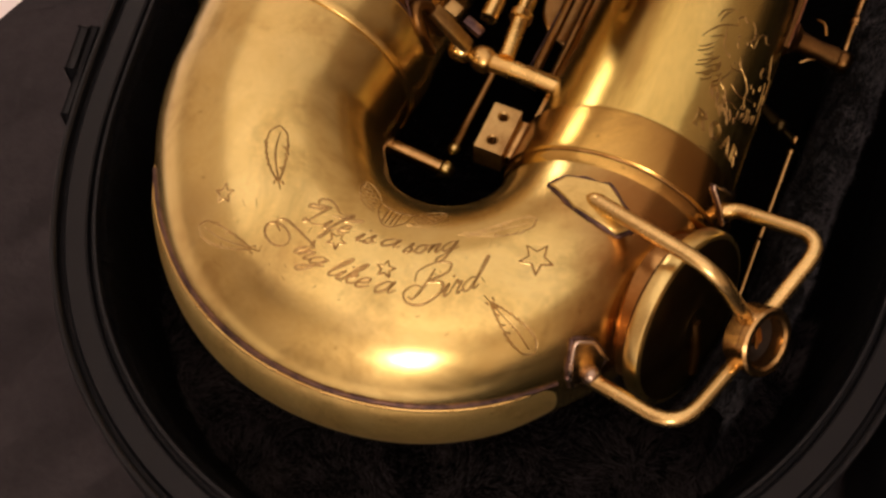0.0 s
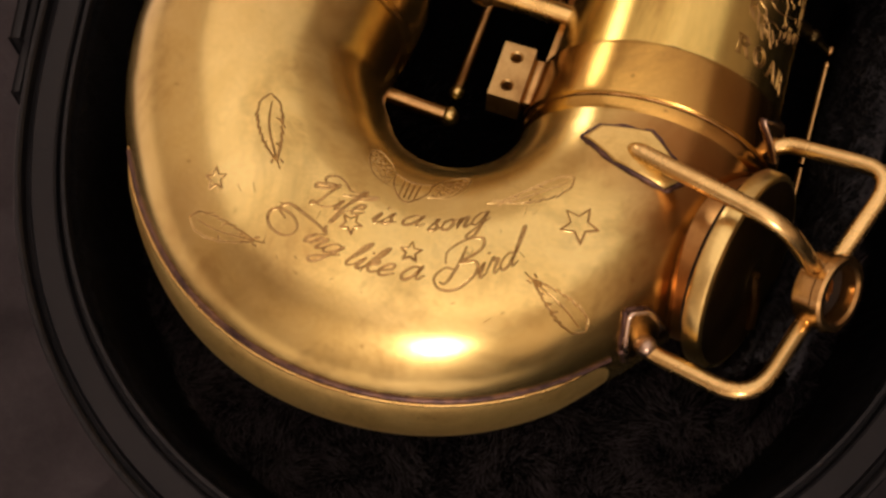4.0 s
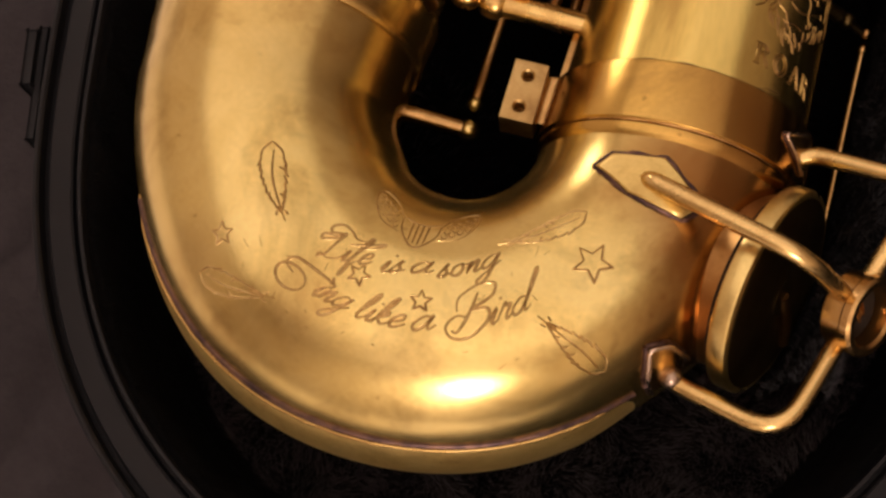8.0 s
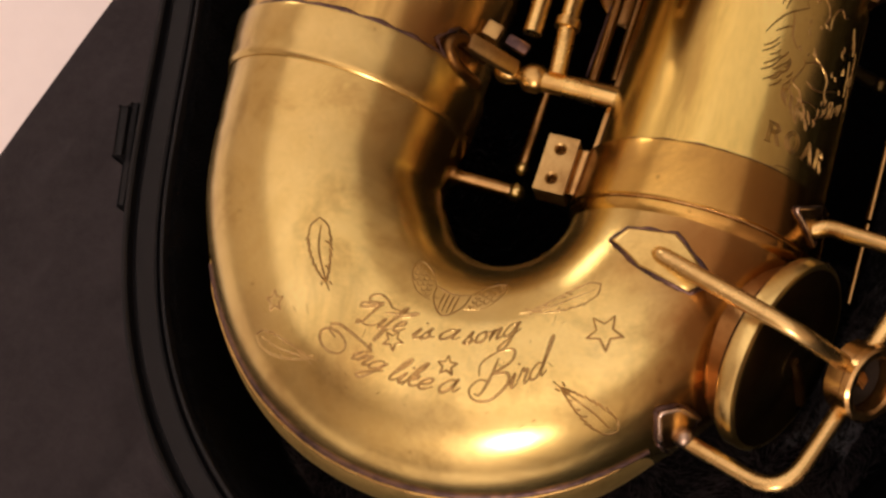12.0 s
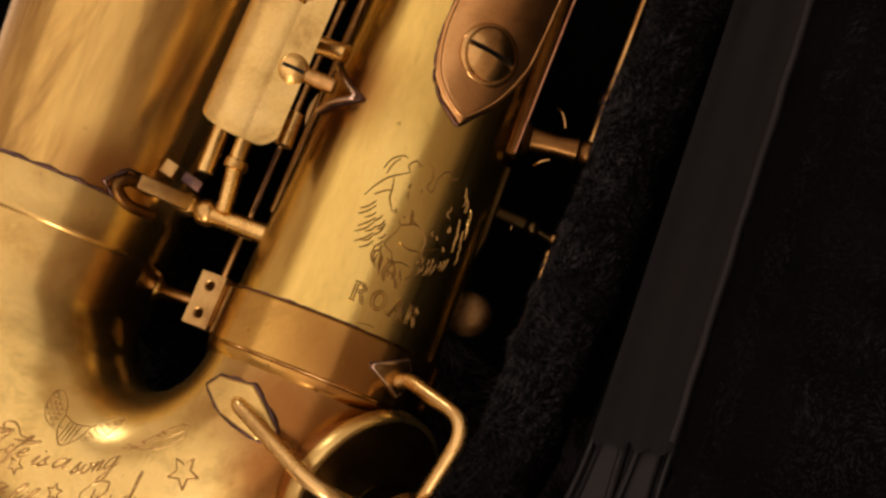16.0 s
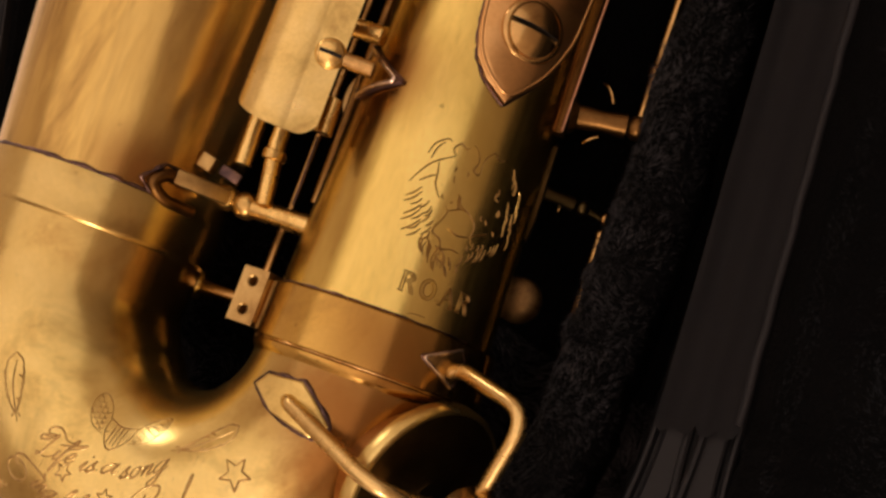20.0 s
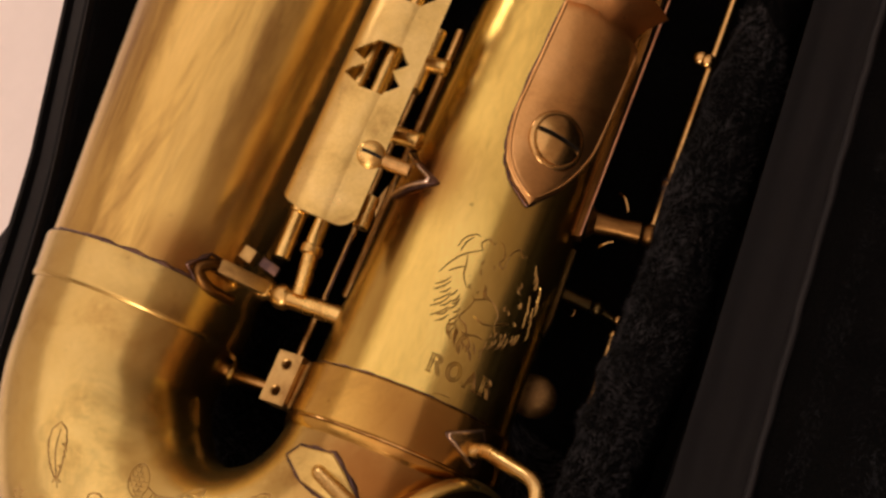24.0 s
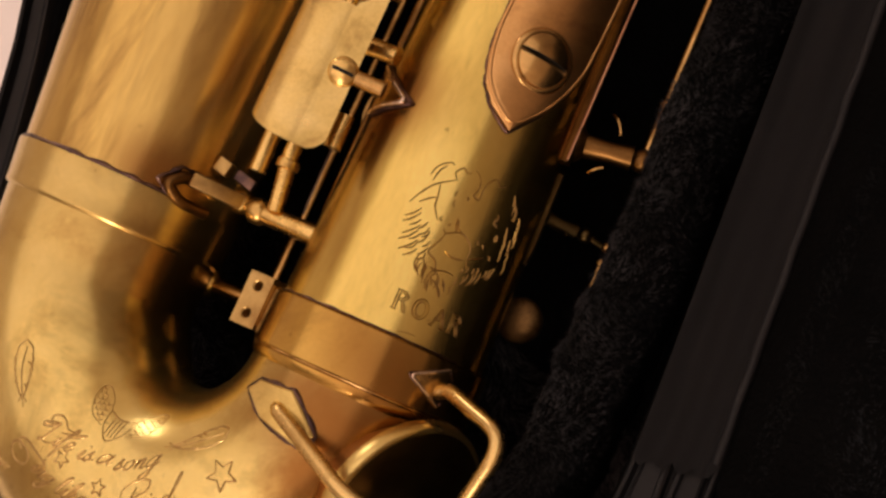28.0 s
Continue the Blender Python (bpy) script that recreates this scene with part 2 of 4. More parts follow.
def smooth_path(points, bend, steps=6):
    """A polyline with its corners rounded over the length bend."""
    pts = [Vector(p) for p in points]
    out = [pts[0]]
    for a, b, c in zip(pts, pts[1:], pts[2:]):
        d = min(bend, (b - a).length * 0.48, (c - b).length * 0.48)
        p, q = b + (a - b).normalized() * d, b + (c - b).normalized() * d
        for k in range(steps + 1):
            u = k / steps
            out.append(p * (1 - u) ** 2 + b * 2 * u * (1 - u) + q * u * u)
    out.append(pts[-1])
    return out


def rod(bm, points, radius, bend=0.0, sides=14, cap=True):
    """A round bar swept along points; radius may be a list, one for each point."""
    pts = smooth_path(points, bend) if bend else [Vector(p) for p in points]
    radii = radius if isinstance(radius, (list, tuple)) else [radius] * len(pts)
    t = (pts[1] - pts[0]).normalized()
    u = t.orthogonal().normalized()
    rows = []
    for i, p in enumerate(pts):
        a = pts[max(i - 1, 0)]
        b = pts[min(i + 1, len(pts) - 1)]
        t = (b - a).normalized() if (b - a).length > 1e-9 else t
        u = (u - t * u.dot(t)).normalized()
        w = t.cross(u)
        rows.append([p + (u * math.cos(k * 2 * math.pi / sides) + w * math.sin(k * 2 * math.pi / sides)) * radii[i] for k in range(sides)])
    vs = grid(bm, rows, close_v=True)
    if cap:
        bm.faces.new(vs[0])
        bm.faces.new(vs[-1])


def lathe(bm, base, axis, profile, sides=32):
    """A turned shape: profile rows of (height along axis, radius)."""
    base, axis = Vector(base), Vector(axis).normalized()
    u = axis.orthogonal().normalized()
    w = axis.cross(u)
    rows = [[base + axis * h + (u * math.cos(k * 2 * math.pi / sides) + w * math.sin(k * 2 * math.pi / sides)) * max(r, 0.002) for k in range(sides)] for h, r in profile]
    vs = grid(bm, rows, close_v=True)
    bm.faces.new(vs[0])
    bm.faces.new(vs[-1])


def block(bm, centre, ex, ey, ez, size, bevel=0.4):
    """A box with bevelled edges along three axes."""
    c = Vector(centre)
    made = bmesh.ops.create_cube(bm, size=1.0)["verts"]
    ex, ey, ez = Vector(ex).normalized(), Vector(ey).normalized(), Vector(ez).normalized()
    for v in made:
        v.co = (c + ex * v.co.x * size[0] + ey * v.co.y * size[1] + ez * v.co.z * size[2]) * MM
    if bevel:
        edges = list({e for v in made for e in v.link_edges})
        bmesh.ops.bevel(bm, geom=edges, offset=bevel * MM, segments=2, profile=0.5, affect="EDGES")


def ball(bm, centre, r, rows=10, sides=16):
    lathe(bm, Vector(centre) - Vector((0, 0, r)), (0, 0, 1), [(r - r * math.cos(math.pi * k / rows), r * math.sin(math.pi * k / rows)) for k in range(rows + 1)], sides)


# the horn's main sizes in millimetres
BOW, R_BODY, R_BELL, TAPER_BODY, TAPER_BELL = 46.90, 29.50, 32.00, 0.0274, 0.125
HEIGHT = 0.0780
LENGTH = math.pi * BOW
LEAN_BELL = 0.045
SIDE_STEP = 3.6


def swell(s):
    """How the hand-bent bow leaves a true half ring on its outer side, in millimetres."""
    return 2.0 * math.exp(-(((s - 94) / 20) ** 2)) - 3.1 * math.exp(-(((s - 34) / 20) ** 2))


def axis_at(s):
    """Centre line of the tube at the length s: below 0 up the body, 0 to LENGTH round the bow, past it up the bell."""
    a = min(max(s / BOW, 0.0), math.pi)
    out = Vector((math.cos(a), -math.sin(a), 0))
    c = out * BOW
    q = min(max((s - 118.0) / 36.0, 0.0), 1.0)
    c.x -= SIDE_STEP * q * q * (3 - 2 * q)
    if s < 0:
        c.y -= s
        r = R_BODY + TAPER_BODY * s
    elif s > LENGTH:
        u = s - LENGTH
        c.y += u
        c.x -= LEAN_BELL * u
        r = R_BELL + (TAPER_BELL - LEAN_BELL) * u
    else:
        r = R_BODY + (R_BELL - R_BODY) * s / LENGTH
    return c, out, r


def on(s, deg, off=0.0):
    """A point on the tube's skin at length s and turn deg (0 outwards, 90 up), off millimetres above it."""
    c, out, r = axis_at(s)
    a = radians(deg)
    if 0 < s < LENGTH:
        off += swell(s) * max(0.0, math.cos(a)) ** 3
    return c + (out * math.cos(a) + Vector((0, 0, 1)) * math.sin(a)) * (r + off)


def up_at(s, deg):
    c, out, r = axis_at(s)
    a = radians(deg)
    return out * math.cos(a) + Vector((0, 0, 1)) * math.sin(a)


def skin(bm, s0, s1, off=0.0, steps=60, sides=72, d0=-180.0, d1=180.0, extra=None):
    rows = []
    full = d1 - d0 >= 360
    n = sides if full else sides + 1
    for i in range(steps + 1):
        s = s0 + (s1 - s0) * i / steps
        o = off + (extra(s) if extra else 0.0)
        rows.append([on(s, d0 + (d1 - d0) * k / sides, o) for k in range(n)])
    return grid(bm, rows, close_v=full)



# ---------------------------------------------------------------- saxophone
sax = tagged(new("saxophone"), "aged unlacquered brass saxophone with engraved bow, lying in its open case", "saxophone")
sax.location = (0, 0, HEIGHT)
UP = Vector((0, 0, 1))


def dent(s, d):
    q = Vector((s * 0.03, d * 0.02, 1.7))
    return 0.16 * noise.noise(q) + 0.05 * noise.noise(q * 3)


def skin_part(name, s0, s1, off, mat, steps, sides=120, extra=None, label="", wall=0.0):
    bm = bmesh.new()
    rows = []
    for i in range(steps + 1):
        s = s0 + (s1 - s0) * i / steps
        o = off + (extra(s) if extra else 0.0)
        rows.append([on(s, -180 + 360 * k / sides, o + dent(s, abs(-180 + 360 * k / sides))) for k in range(sides)])
    if wall:
        inner = [[on(s0 + (s1 - s0) * i / steps, -180 + 360 * k / sides, off - wall) for k in range(sides)] for i in (steps, 0)]
        rows = rows + inner
    grid(bm, rows, close_v=True, close_u=bool(wall))
    return part(name, bm, mat, sax, label)


bow = skin_part("bow", -1.5, LENGTH + 16.5, 0.0, BRASS, 190, 200, label="engraved aged brass bow")
body = skin_part("body_tube", -430, -2, -0.2, BRASS_TUBE, 230, 200, label="aged brass body tube")
bell = skin_part("bell_tube", LENGTH + 28.8, LENGTH + 330, -0.3, BRASS_BELL, 150, 200, extra=lambda s: max(0, (s - LENGTH - 150) / 80) ** 2 * 8, label="aged brass bell tube")


def ring_profile(name, s0, s1, rows, mat, label):
    """A turned band round the tube: rows of (share of the way from s0 to s1, height)."""
    bm = bmesh.new()
    grid(bm, [[on(s0 + (s1 - s0) * u, -180 + 3 * k, h) for k in range(120)] for u, h in rows], close_v=True)
    return part(name, bm, mat, sax, label)


clamp = ring_profile("clamp_ring", -17.6, -3.0, [(0, -0.4), (0, 1.2), (0.03, 1.7), (0.1, 1.8), (0.5, 1.75), (0.9, 1.8), (0.97, 1.7), (1, 1.2), (1, -0.4)], CLAMP, "browned brass clamp ring")
ring_profile("bow_lip", -3.0, 0.4, [(0, -0.4), (0.02, 0.7), (0.2, 1.1), (0.5, 0.95), (0.8, 0.35), (1, -0.05)], CLAMP, "rolled bow lip")
ring_profile("bell_ring", LENGTH + 15.2, LENGTH + 29.2, [(0, -0.4), (0.0, 0.5), (0.05, 1.1), (0.12, 1.2), (0.16, 1.0), (0.5, 1.05), (0.94, 1.2), (0.99, 1.0), (1.0, -0.4)], BRASS, "brass ring where bow meets bell")


def seam(name, points, radius, mat, label, sides=8):
    bm = bmesh.new()
    rod(bm, points, radius, sides=sides)
    return part(name, bm, mat, sax, label)


def wavy(n, s0, s1, d0, d1, off, size):
    pts, rad = [], []
    for k in range(n + 1):
        u = k / n
        pts.append(on(s0 + (s1 - s0) * u + size * noise.noise(Vector((u * 23, 1, 4))), d0 + (d1 - d0) * u, off))
        rad.append(max(0.16, 0.46 + 0.3 * math.sin(math.pi * u) + 0.55 * noise.noise(Vector((u * 17, 5, 2)))))
    return pts, rad


pts, rad = wavy(120, LENGTH + 29.4, LENGTH + 29.7, 30, 165, 0.1, 0.35)
seam("solder_seam", pts, rad, SCORCH, "dark scorched solder line")
# dark line at the joint that also paints the ring's contact shadow
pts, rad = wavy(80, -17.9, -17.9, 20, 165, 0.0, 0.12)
seam("ring_shadow_seam", pts, [r * 0.5 for r in rad], SCORCH, "dark joint line above the ring, with the ring's shadow in its colour")
pts, rad = wavy(80, -2.9, -2.9, 20, 165, 1.1, 0.1)
seam("lower_joint_seam", pts, [r * 0.35 for r in rad], BRONZE, "browned joint line below the ring")

# bow guard: a plate wrapped round the outside of the bow


def guard_half(s):
    return 23.6 - 7.5 * (abs(s - 72) / 53) ** 2.6


def guard_rise(s):
    return 1.15 * min(1.0, (s - 35.4) / 9.0, (126.5 - s) / 7.0)


bm = bmesh.new()
rows = []
for i in range(81):
    s = 36.0 + 89.0 * i / 80
    h = guard_half(s)
    row = [on(s, -h + 2 * h * k / 24, guard_rise(s) - 0.4 * (abs(k - 12) / 12) ** 6) for k in range(25)]
    rows.append([on(s, -h, -0.3)] + row + [on(s, h, -0.3)])
grid(bm, rows)
bow_guard = part("bow_guard", bm, GUARD, sax, "brass guard plate soldered round the bow")
for sign, nm in ((1, "upper_edge"), (-1, "lower_edge")):
    pts = [on(36.0 + 89.0 * k / 90, sign * (guard_half(36.0 + 89.0 * k / 90) + 0.1), guard_rise(36.0 + 89.0 * k / 90) - 0.5 + 0.12 * noise.noise(Vector((k * 0.5, sign, 0)))) for k in range(91)]
    bm = bmesh.new()
    rod(bm, pts, [0.52 + 0.14 * noise.noise(Vector((k * 0.4, 3, sign))) for k in range(91)], sides=8)
    part(nm, bm, SCORCH if sign < 0 else BRASS_BRIGHT, bow_guard, "coppery solder along the plate's edge")
pts = [on(36 + 88 * k / 90, guard_half(36 + 88 * k / 90) + 1.7, 0.12) for k in range(91)]
bm = bmesh.new()
rod(bm, pts, [max(0.4, 0.72 + 0.3 * noise.noise(Vector((k * 0.6, 8, 0)))) for k in range(91)], sides=8)
part("scorch_line", bm, SCORCH, bow_guard, "dark scorch beside the solder")

# ---------------------------------------------------------------- clamp lug with two screw holes
def lug(parent):
    """A block whose top face has two bored holes."""
    x0, x1, top, low = 6.6, 14.6, 9.2, 0.5
    bm = bmesh.new()
    cells = [(4.6, 12.2, 8.2), (12.2, 19.8, 16.2)]
    for y0, y1, cy in cells:
        cx, r = 10.5, 1.25
        outer, inner, deep, chamfer = [], [], [], []
        rim = [(x0 + (x1 - x0) * q / 6, y0) for q in range(6)] + [(x1, y0 + (y1 - y0) * q / 6) for q in range(6)]
        rim += [(x1 - (x1 - x0) * q / 6, y1) for q in range(6)] + [(x0, y1 - (y1 - y0) * q / 6) for q in range(6)]
        for px, py in rim:
            a = math.atan2(py - cy, px - cx)
            dx, dy = math.cos(a), math.sin(a)
            outer.append(Vector((px, py, top)))
            chamfer.append(Vector((cx + dx * (r + 0.45), cy + dy * (r + 0.45), top)))
            inner.append(Vector((cx + dx * r, cy + dy * r, top - 0.4)))
            deep.append(Vector((cx + dx * r, cy + dy * r, top - 5)))
        vs = grid(bm, [outer, chamfer, inner, deep], close_v=True)
        bm.faces.new(vs[-1])
    for a, b in (((x0, 4.6), (x1, 4.6)), ((x1, 4.6), (x1, 19.8)), ((x1, 19.8), (x0, 19.8)), ((x0, 19.8), (x0, 4.6))):
        bm.faces.new([bm.verts.new(Vector(p) * MM) for p in ((*a, top), (*b, top), (*b, low), (*a, low))])
    ob = part("clamp_lug", bm, LUG, parent, "pale brass clamp lug with two screw holes")
    for y0, y1, cy in cells:
        bm = bmesh.new()
        lathe(bm, (10.5, cy, top - 4.6), UP, [(0, 1.2), (1.2, 1.2), (1.4, 1.0), (1.4, 0.4), (0.6, 0.3)], 16)
        # dark brass puts the shade of the bored hole into the screw's colour
        part("screw", bm, DULL, ob, "dark screw sunk in the lug")
    return ob


lug(clamp)
bm = bmesh.new()
block(bm, (16.6, 12, 4.5), (1, 0, 0.2), (0, 1, 0), (-0.2, 0, 1), (4.5, 12.5, 6), 0.5)
part("lug_web", bm, BRONZE, clamp)

# ---------------------------------------------------------------- plates, feet and the wire guard of the low key


def surface_plate(name, corners, thick, mat, parent, label, inner=0.86, base=0.0):
    """A bevelled plate that hugs the tube; corners in (s, degrees)."""
    bm = bmesh.new()
    cs = sum(c[0] for c in corners) / len(corners)
    cd = sum(c[1] for c in corners) / len(corners)
    fine = []
    for (a, b), (c, d) in zip(corners, corners[1:] + corners[:1]):
        fine += [(a + (c - a) * k / 6, b + (d - b) * k / 6) for k in range(6)]
    n = len(fine)

    def at(share, h):
        return [on(cs + (a - cs) * share, cd + (d - cd) * share, h) for a, d in fine]

    rows = [at(1.0, base - 0.4), at(1.0, base + thick * 0.7), at(inner + (1 - inner) * 0.5, base + thick)]
    rows += [at(inner * q, base + thick) for q in (1.0, 0.66, 0.33, 0.05)]
    vs = grid(bm, rows, close_v=True)
    bm.faces.new(vs[-1])
    return part(name, bm, mat, parent, label)


def scorch_rim(parent, corners, grow=1.0, off=0.1, size=0.42, close=True):
    cs = sum(c[0] for c in corners) / len(corners)
    cd = sum(c[1] for c in corners) / len(corners)
    loop = corners + corners[:1] if close else corners
    pts = []
    for (a, b), (c, d) in zip(loop, loop[1:]):
        for k in range(10):
            s, w = a + (c - a) * k / 10, b + (d - b) * k / 10
            q = Vector((s * 1.3, w * 0.7, 2))
            pts.append(on(cs + (s - cs) * grow, cd + (w - cd) * grow, off) + Vector((noise.noise(q), noise.noise(q + UP * 5), 0)) * 0.35)
    bm = bmesh.new()
    rod(bm, pts + [pts[0]] if close else pts, [max(0.12, size * (1 + 0.9 * noise.noise(Vector((k * 0.31, 7, 0))))) for k in range(len(pts) + (1 if close else 0))], sides=8)
    part("solder_rim", bm, SCORCH, parent, "dark uneven solder round the foot")


WIRE = 2.0
RING_C = Vector((92.6, -22.5, 16.5))
CUP_FROM = Vector((47.1, -12.8, -1.8))
CUP_AX = Vector((0.914, -0.239, 0.327)).normalized()
guard = tagged(new("key_guard"), "", "")
guard.parent = sax
guard["label"] = "bent brass wire guard round the low key cup"

DIAMOND = [(12.2, 116.0), (7.0, 111.5), (4.6, 91.0), (10.4, 70.5), (14.2, 75.0), (15.4, 98.0)]
foot = surface_plate("diamond_foot", DIAMOND, 1.2, GUARD, guard, "diamond-shaped foot plate soldered on")
scorch_rim(foot, DIAMOND, 1.06, 0.12, 0.62)
RING_AX = Vector((0.78, -0.28, 0.56)).normalized()
U_SIDE = CUP_AX.cross(UP).normalized()
U_TOP = U_SIDE.cross(CUP_AX).normalized()


def wire(name, points, bend):
    bm = bmesh.new()
    rod(bm, points, WIRE, bend, 16)
    return part(name, bm, WIRE_BRASS, guard, "rubbed brass wire arm")


wire("wire_arm", [(43.4, -9.8, 29.0), (45.0, -10.4, 31.0), (77.0, -21.5, 39.5), RING_C + U_TOP * 7.0 - CUP_AX * 2.5], 9)
wire("wire_arm", [on(-9, 27, 0.5), Vector((77.5, 10.9, 14.5)), (100.0, 5.6, 25.0), RING_C - U_SIDE * 6.6 + U_TOP * 1.5 - CUP_AX * 1.0], 8)
wire("wire_arm", [on(31, 22, 0.3), Vector((61.0, -46.0, 9.6)), (82.6, -52.5, 17.6), RING_C + U_SIDE * 6.4 - U_TOP * 2.5 - CUP_AX * 1.5], 9)
UFOOT = [(-10.8, 44.0), (-15.6, 25.0), (-10.6, 18.0), (-6.0, 25.0)]
foot = surface_plate("guard_foot", UFOOT, 0.8, BRONZE, guard, "pointed guard foot soldered on", base=1.5)
scorch_rim(foot, UFOOT, 1.04, 1.7, 0.4)
bm = bmesh.new()
rod(bm, [on(-15.6, 25, 2.4), on(-13.4, 34, 2.5), on(-10.8, 44, 2.4), on(-8.2, 34, 2.5), on(-6.0, 25, 2.4)], 0.45, 1.5, 10)
part("foot_edge", bm, PALE_EDGE, foot, "bright worn edge of the guard foot")
LFOOT = [(32.0, 45.0), (34.0, 30.0), (33.8, 17.0), (30.0, 14.0), (27.4, 25.0), (28.9, 40.0)]
foot = surface_plate("guard_foot", LFOOT, 1.2, BRONZE, guard, "small pointed guard foot with greyed solder")
scorch_rim(foot, LFOOT, 1.08, 0.2, 0.6)
bm = bmesh.new()
rod(bm, [on(33.8, 17, 1.4), on(34.0, 30, 1.5), on(32.0, 45, 1.4), on(28.9, 40, 1.5), on(27.4, 25, 1.4)], 0.55, 1.5, 10)
part("foot_edge", bm, PALE_EDGE, foot, "greyed solder edge of the guard foot")
bm = bmesh.new()
ball(bm, on(30.6, 21, 1.6), 2.5)
part("solder_blob", bm, STEEL, foot, "grey blob of solder round the wire")

bm = bmesh.new()
lathe(bm, RING_C - RING_AX * 3.6, RING_AX, [(0, 6.2), (0, 8.0), (0.5, 8.4), (4.6, 8.4), (5.2, 8.9), (6.8, 8.9), (7.4, 8.3), (7.4, 7.0), (6.8, 6.3), (0.8, 6.2)], 48)
ringpart = part("bumper_ring", bm, BRONZE, guard, "threaded brass bumper ring")
bm = bmesh.new()
lathe(bm, RING_C - RING_AX * 3.4, RING_AX, [(0, 0.1), (0, 6.15), (3.2, 6.15), (3.4, 5.6), (3.0, 2.0), (2.2, 1.6), (2.2, 0.05)], 32)
part("felt_bumper", bm, FELT, ringpart, "dark felt bumper")
bm = bmesh.new()
block(bm, RING_C + U_TOP * 0.6, U_SIDE, RING_AX, U_TOP, (2.0, 1.2, 5.0), 0.4)
part("bumper_slot", bm, BRONZE, ringpart)

# low key: chimney, cup, arm
low_key = tagged(new("low_key"), "", "")
low_key.parent = sax
low_key["label"] = "large low key cup over its tone hole"
bm = bmesh.new()
lathe(bm, CUP_FROM + CUP_AX * 14, CUP_AX, [(0, 20.4), (12.6, 20.4), (13.2, 20.8), (13.5, 20.6), (13.5, 19.6), (1, 19.6)], 64)
part("tone_hole", bm, REDDISH, low_key, "reddish brass tone hole chimney")
bm = bmesh.new()
lathe(bm, CUP_FROM + CUP_AX * 27.6, CUP_AX, [(0, 1), (0, 22.2), (0.4, 23.3), (0.9, 23.6), (3.9, 23.6), (4.5, 23.4), (4.8, 22.9), (4.9, 22.4), (4.8, 22.1), (5.2, 12.0), (5.5, 4.5), (5.9, 4.0), (5.9, 0.05)], 72)
cup = part("key_cup", bm, CUP, low_key, "bright-edged brass key cup")
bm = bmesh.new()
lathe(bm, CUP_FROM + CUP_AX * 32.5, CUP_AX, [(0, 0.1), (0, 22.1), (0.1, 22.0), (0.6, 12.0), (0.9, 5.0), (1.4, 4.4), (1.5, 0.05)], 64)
# the dark case mirrored in the cup's face is painted as near-black brass
part("cup_face", bm, FACE, cup, "face of the key cup, dark reflection put into its colour")
bm = bmesh.new()
rod(bm, [CUP_FROM + CUP_AX * 33.5, CUP_FROM + CUP_AX * 34.2 - U_TOP * 8 + U_SIDE * 2, CUP_FROM + CUP_AX * 33 + U_SIDE * 4 - U_TOP * 18], 1.4, 4)
part("key_arm", bm, DULL, low_key)
bm = bmesh.new()
lathe(bm, CUP_FROM + CUP_AX * 26.4, CUP_AX, [(0, 0.1), (0, 20.8), (1.4, 20.8), (1.4, 0.1)], 48)
part("leather_pad", bm, FELT, low_key, "dark leather pad")

# ---------------------------------------------------------------- shield plate with the large slotted screw
SHIELD = [(-76.5, 46.0), (-80.5, 59.0), (-85.5, 67.0), (-92.0, 71.0), (-100.0, 73.0), (-137.0, 70.0), (-139.0, 50.0), (-137.0, 8.0), (-112.0, 13.0), (-100.0, 16.0), (-92.0, 23.0), (-85.0, 31.0)]
strap = surface_plate("shield_plate", SHIELD, 2.2, STRAP, sax, "coppery brown shield-shaped strap plate", inner=0.88)
scorch_rim(strap, SHIELD, 1.02, 0.2, 0.4)
bm = bmesh.new()
rod(bm, [on(-106.7 + (s + 106.7) * 0.955, 45.2 + (d - 45.2) * 0.955, 2.0) for s, d in SHIELD[6:] + SHIELD[:6]], 0.55, 3, 10)
part("plate_edge", bm, STRAP, strap, "worn bright bevel of the plate")
bm = bmesh.new()
rows = []
for i in range(13):
    u = i / 12
    rows.append([on(-137 - 9 * u, 70 - 56 * k / 10, 2.2 + 9 * u * u - 3 * abs(k / 10 - 0.5)) for k in range(11)])
grid(bm, rows)
bmesh.ops.solidify(bm, geom=bm.faces[:], thickness=0.0016)
part("strap_fold", bm, STRAP, strap, "strap bent up off the tube")
SLOT = Vector((0.915, -0.043, -0.403))
SCREW_AT, SCREW_UP = on(-96.6, 44.6, 1.4), up_at(-96.6, 44.6)
bm = bmesh.new()
lathe(bm, SCREW_AT, SCREW_UP, [(0, 8.6), (0.7, 8.5), (1.2, 8.0), (1.3, 7.3), (0.9, 7.1), (0.9, 0.1)], 48)
part("screw_collar", bm, BRONZE, strap)


